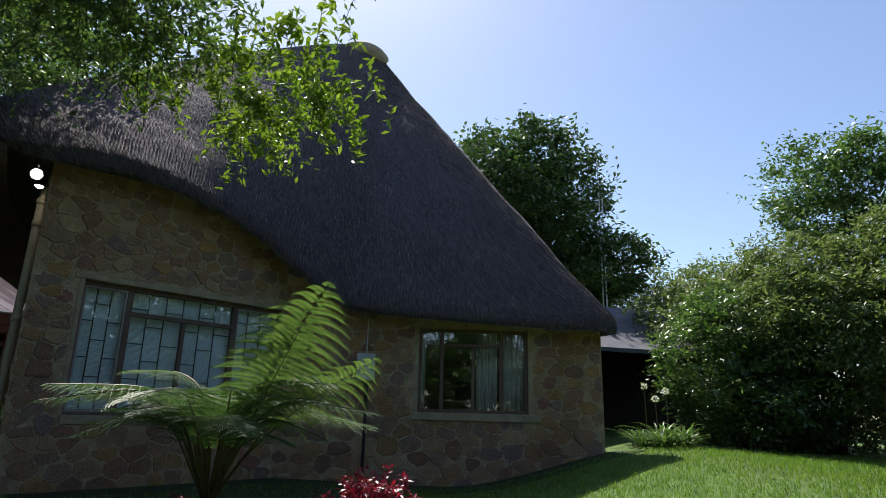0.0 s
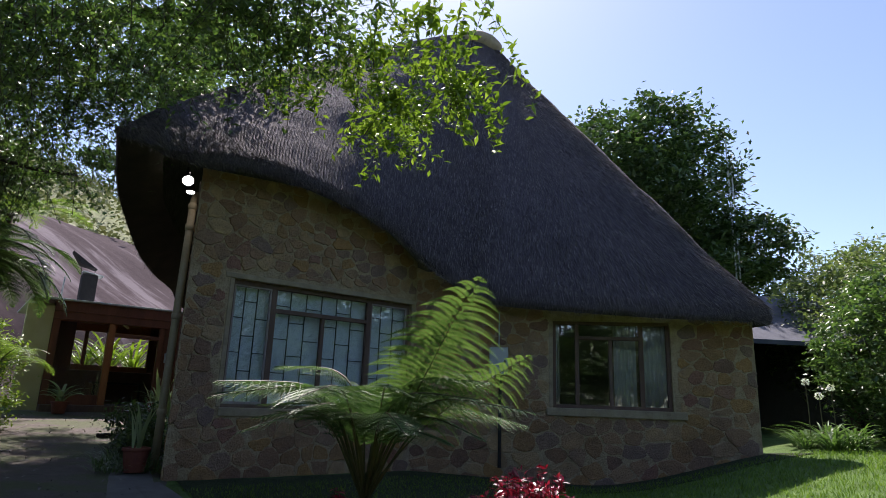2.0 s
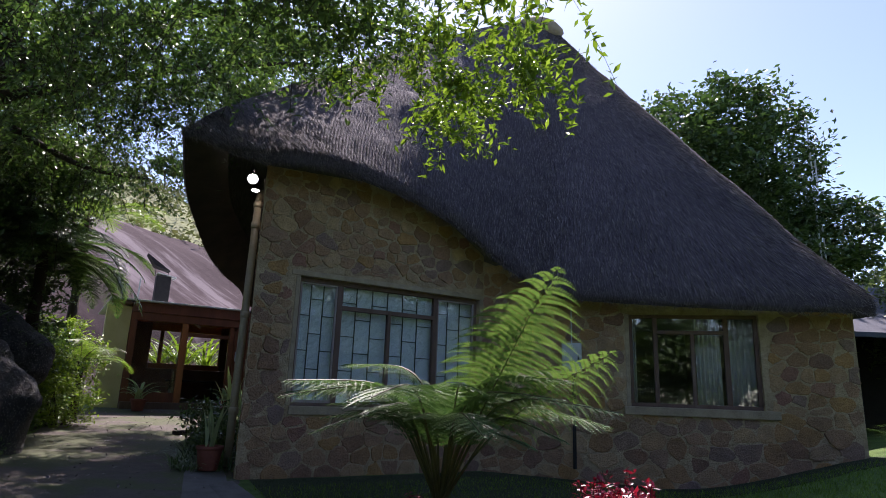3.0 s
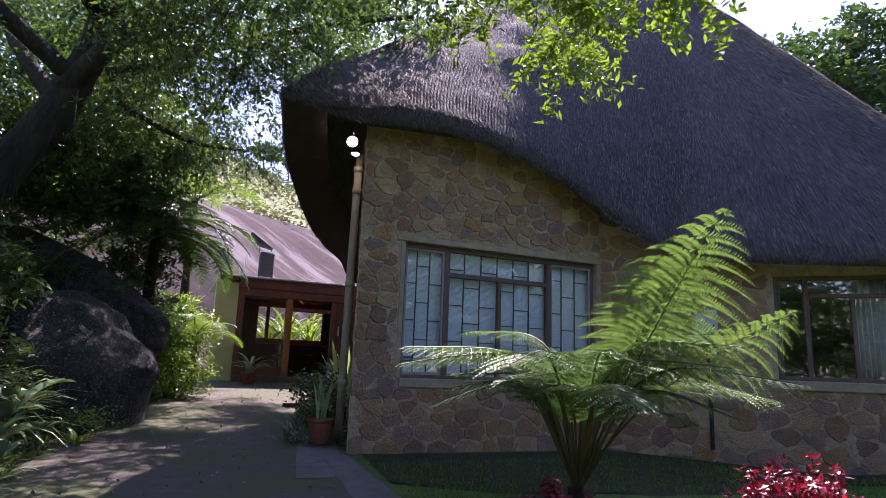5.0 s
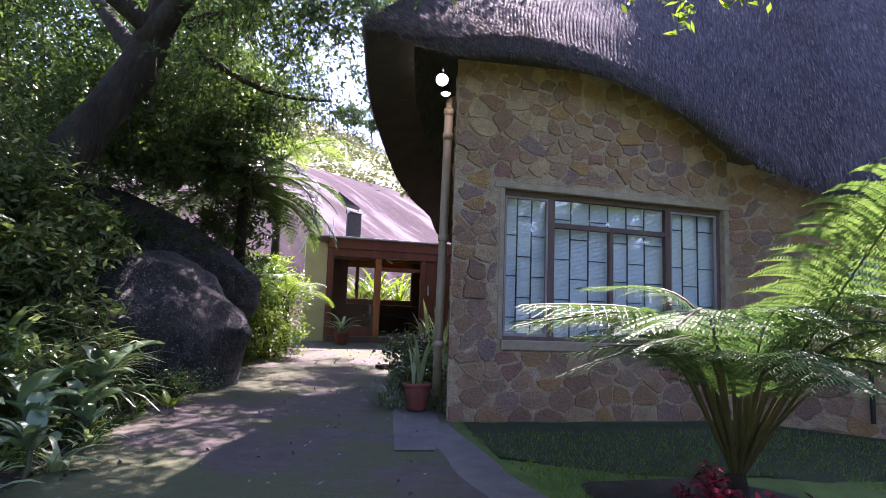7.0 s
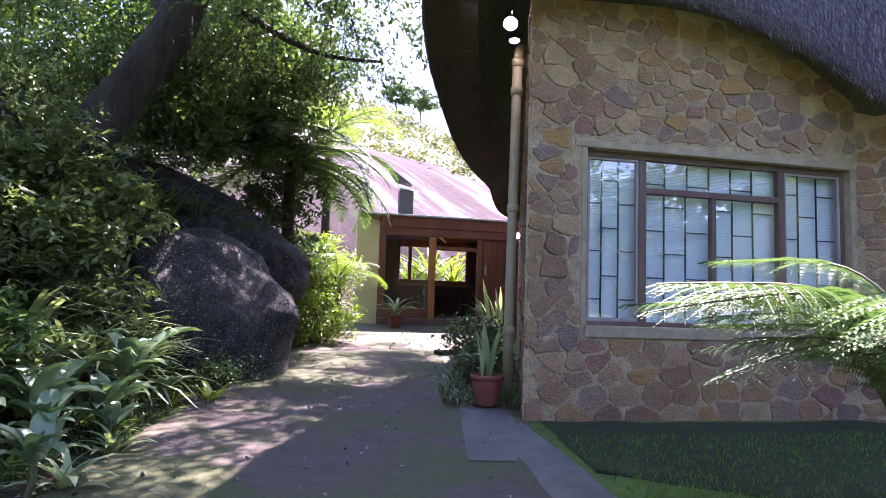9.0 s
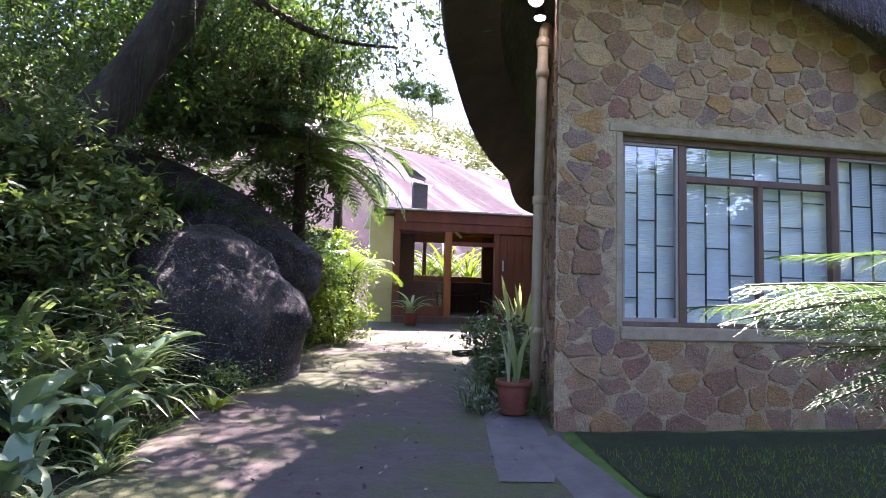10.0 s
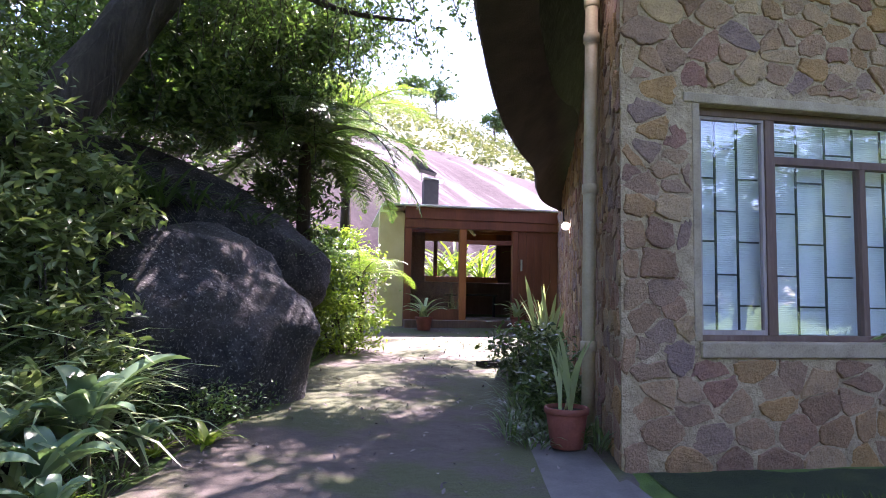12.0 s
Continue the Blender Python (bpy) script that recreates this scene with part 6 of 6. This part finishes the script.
pot((1.86, 10.95), 0.18, 0.34, SNAKE, 1.0, "terracotta pot standing on the slab by the wall", "tall striped snake plant in the pot", "snake plant")
pot((1.95, 20.4), 0.2, 0.32, PALE, 1.9, "terracotta pot before the annexe window", "pale arching leaves in the far pot", "potted plant")
pot((4.35, 20.7), 0.16, 0.3, PALE, 1.5, "small terracotta pot beside the annexe door", "pale arching leaves by the door", "potted plant")
tufts("wall_foot_grass", [(2.0, 11.35, 0.9), (2.15, 11.7, 1.0), (2.4, 12.2, 0.9), (2.6, 12.8, 0.9), (2.9, 13.5, 1.0), (3.2, 14.4, 1.0), (1.9, 11.6, 0.8), (2.3, 12.6, 0.7), (1.75, 11.3, 0.9), (1.6, 11.7, 0.8), (2.0, 11.9, 1.1), (2.1, 12.3, 1.0), (2.3, 13.0, 1.0), (1.95, 11.15, 0.9), (2.6, 13.6, 1.1), (1.5, 11.3, 1.0), (1.7, 11.9, 1.2), (1.9, 12.6, 1.2), (2.2, 13.4, 1.2), (2.1, 10.95, 1.1), (1.62, 11.05, 0.8), (2.5, 14.2, 1.2), (2.05, 11.4, 1.4), (1.85, 12.1, 1.3)], "green tufts growing along the wall foot")
for k, (x, y, s) in enumerate(((3.3, 15.6, 1.6), (3.8, 17.2, 1.8), (4.3, 18.6, 1.7))):
    plant("snake_plant", (x, y), SNAKE, "tall dark upright leaves against the side wall", "plant", 33 * k, s, "wall plants")
# an unidentified flat dark object, given a tray's shape
tray = empty("tray", pose(2.3, 15.3, ground_z(2.3, 15.3) + 0.035, 0, 0, 24), "flat dark object at the path edge, built as a shallow tray", "tray")
part("base", box(-0.2, 0.2, -0.13, 0.13, 0, 0.02, 0.006), M_BLACK, tray)
for b4 in ((-0.2, 0.2, -0.13, -0.115), (-0.2, 0.2, 0.115, 0.13), (-0.2, -0.185, -0.114, 0.114), (0.185, 0.2, -0.114, 0.114)):
    part("rim", box(*b4, 0.021, 0.075, 0.004), M_BLACK, tray)
# palm seen through the annexe
PALM = leaf_set(40, 2.2, 0.06, 0.15, M_LIME, 0.7, 7, seed=47)
plant("palm", (3.3, 27.0), PALM, "sunlit green palm behind the annexe", "palm", 200, 0.8, z=2.45)
plant("palm", (4.1, 27.2), PALM, "sunlit green palm behind the annexe", "palm", 0, 1.0, z=2.45)
plant("palm", (5.0, 27.3), PALM, "sunlit green palm behind the annexe", "palm", 90, 0.9, z=2.45)


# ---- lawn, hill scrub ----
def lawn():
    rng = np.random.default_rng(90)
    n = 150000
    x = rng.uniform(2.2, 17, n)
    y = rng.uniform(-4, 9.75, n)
    # blades thinned before the wall to darken the shaded turf
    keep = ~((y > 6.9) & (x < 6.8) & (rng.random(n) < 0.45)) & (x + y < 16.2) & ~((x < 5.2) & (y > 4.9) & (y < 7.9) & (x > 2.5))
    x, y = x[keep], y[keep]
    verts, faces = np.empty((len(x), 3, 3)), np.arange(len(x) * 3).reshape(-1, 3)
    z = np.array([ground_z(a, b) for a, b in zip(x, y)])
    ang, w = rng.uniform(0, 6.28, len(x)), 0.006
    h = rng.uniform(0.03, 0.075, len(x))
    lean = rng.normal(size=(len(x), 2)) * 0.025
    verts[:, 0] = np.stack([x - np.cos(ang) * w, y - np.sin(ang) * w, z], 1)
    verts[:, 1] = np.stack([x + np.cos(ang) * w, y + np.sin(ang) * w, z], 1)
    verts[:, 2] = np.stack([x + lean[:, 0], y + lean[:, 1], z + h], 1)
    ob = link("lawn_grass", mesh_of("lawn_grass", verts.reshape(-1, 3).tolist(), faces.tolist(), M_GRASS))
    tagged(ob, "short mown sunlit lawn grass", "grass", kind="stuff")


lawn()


def hill_scrub():
    rng = np.random.default_rng(91)
    pl = []
    for k in range(1500):
        x = rng.uniform(-60, 55)
        y = rng.uniform(44 - 0.1 * x, 100)
        g = ground_z(x, y)
        s = rng.uniform(0.25, 0.9) * (1 + (y - 44) / 60)
        pl.append(np.array([x, y, g + s * 0.5]) + rng.normal(size=(26, 3)) * (s, s, s * 0.5))
    pl = np.concatenate(pl)
    ob = link("hill_scrub", leaf_mesh("hill_scrub", pl, 0.55, 0.3, M_HILL, rng, 0.6, 0.0))
    tagged(ob, "sunlit green scrub covering the hillside", "scrub", kind="stuff")


hill_scrub()
for k, (x, y, s) in enumerate(((9, 86, 1.0), (13, 90, 1.3), (-4, 92, 1.2), (20, 84, 1.0), (-14, 88, 1.2))):
    crown_tree((x, y), 4.5 * s, [((0, 0, 3.6 * s), (1.8 * s, 1.8 * s, 1.0 * s)), ((1.0, 0, 3.0 * s), (1.3 * s, 1.2 * s, 0.8 * s))], 300 + k, 60, 26, 0.5, 0.35, M_FARLEAF, "small tree on the hill crest", 0.15)

# ---- fallen leaves on the path ----
rng_ = np.random.default_rng(95)
fl = []
for k in range(420):
    y = rng_.uniform(5, 21)
    x = rng_.uniform(path_left(y) - 0.1, path_left(y) + 3.2)
    fl.append((x, y, ground_z(x, y) + 0.04))
ob_ = link("fallen_leaves", leaf_mesh("fallen_leaves", fl, 0.06, 0.03, M_STRAW, rng_, 3.0, 0.0))
tagged(ob_, "dry fallen leaves scattered over the path", "leaves", kind="stuff")

# ---- stones of the walls ----
set_stones(wall_1, lay_stones(0.0, 4.2, 0.35, lambda u: interp(u, TOP_1), W1, 1))
set_stones(wall_2, lay_stones(0.0, 6.08, 0.45, lambda u: interp(u, TOP_2), W2, 2, (0.17, 0.44), (0.13, 0.26)))
side = lay_stones(-0.355, 11.05, 0.6, lambda u: interp(u, [(0, 5.3), (2.5, 5.0), (5, 4.6), (12, 4.3)]), None, 3)
set_stones(wall_s, [p for p in side if p[0][0] < 3.6], 1)
join_stones("rubble", wall_s, [p for p in side if p[0][0] >= 3.6], 1)
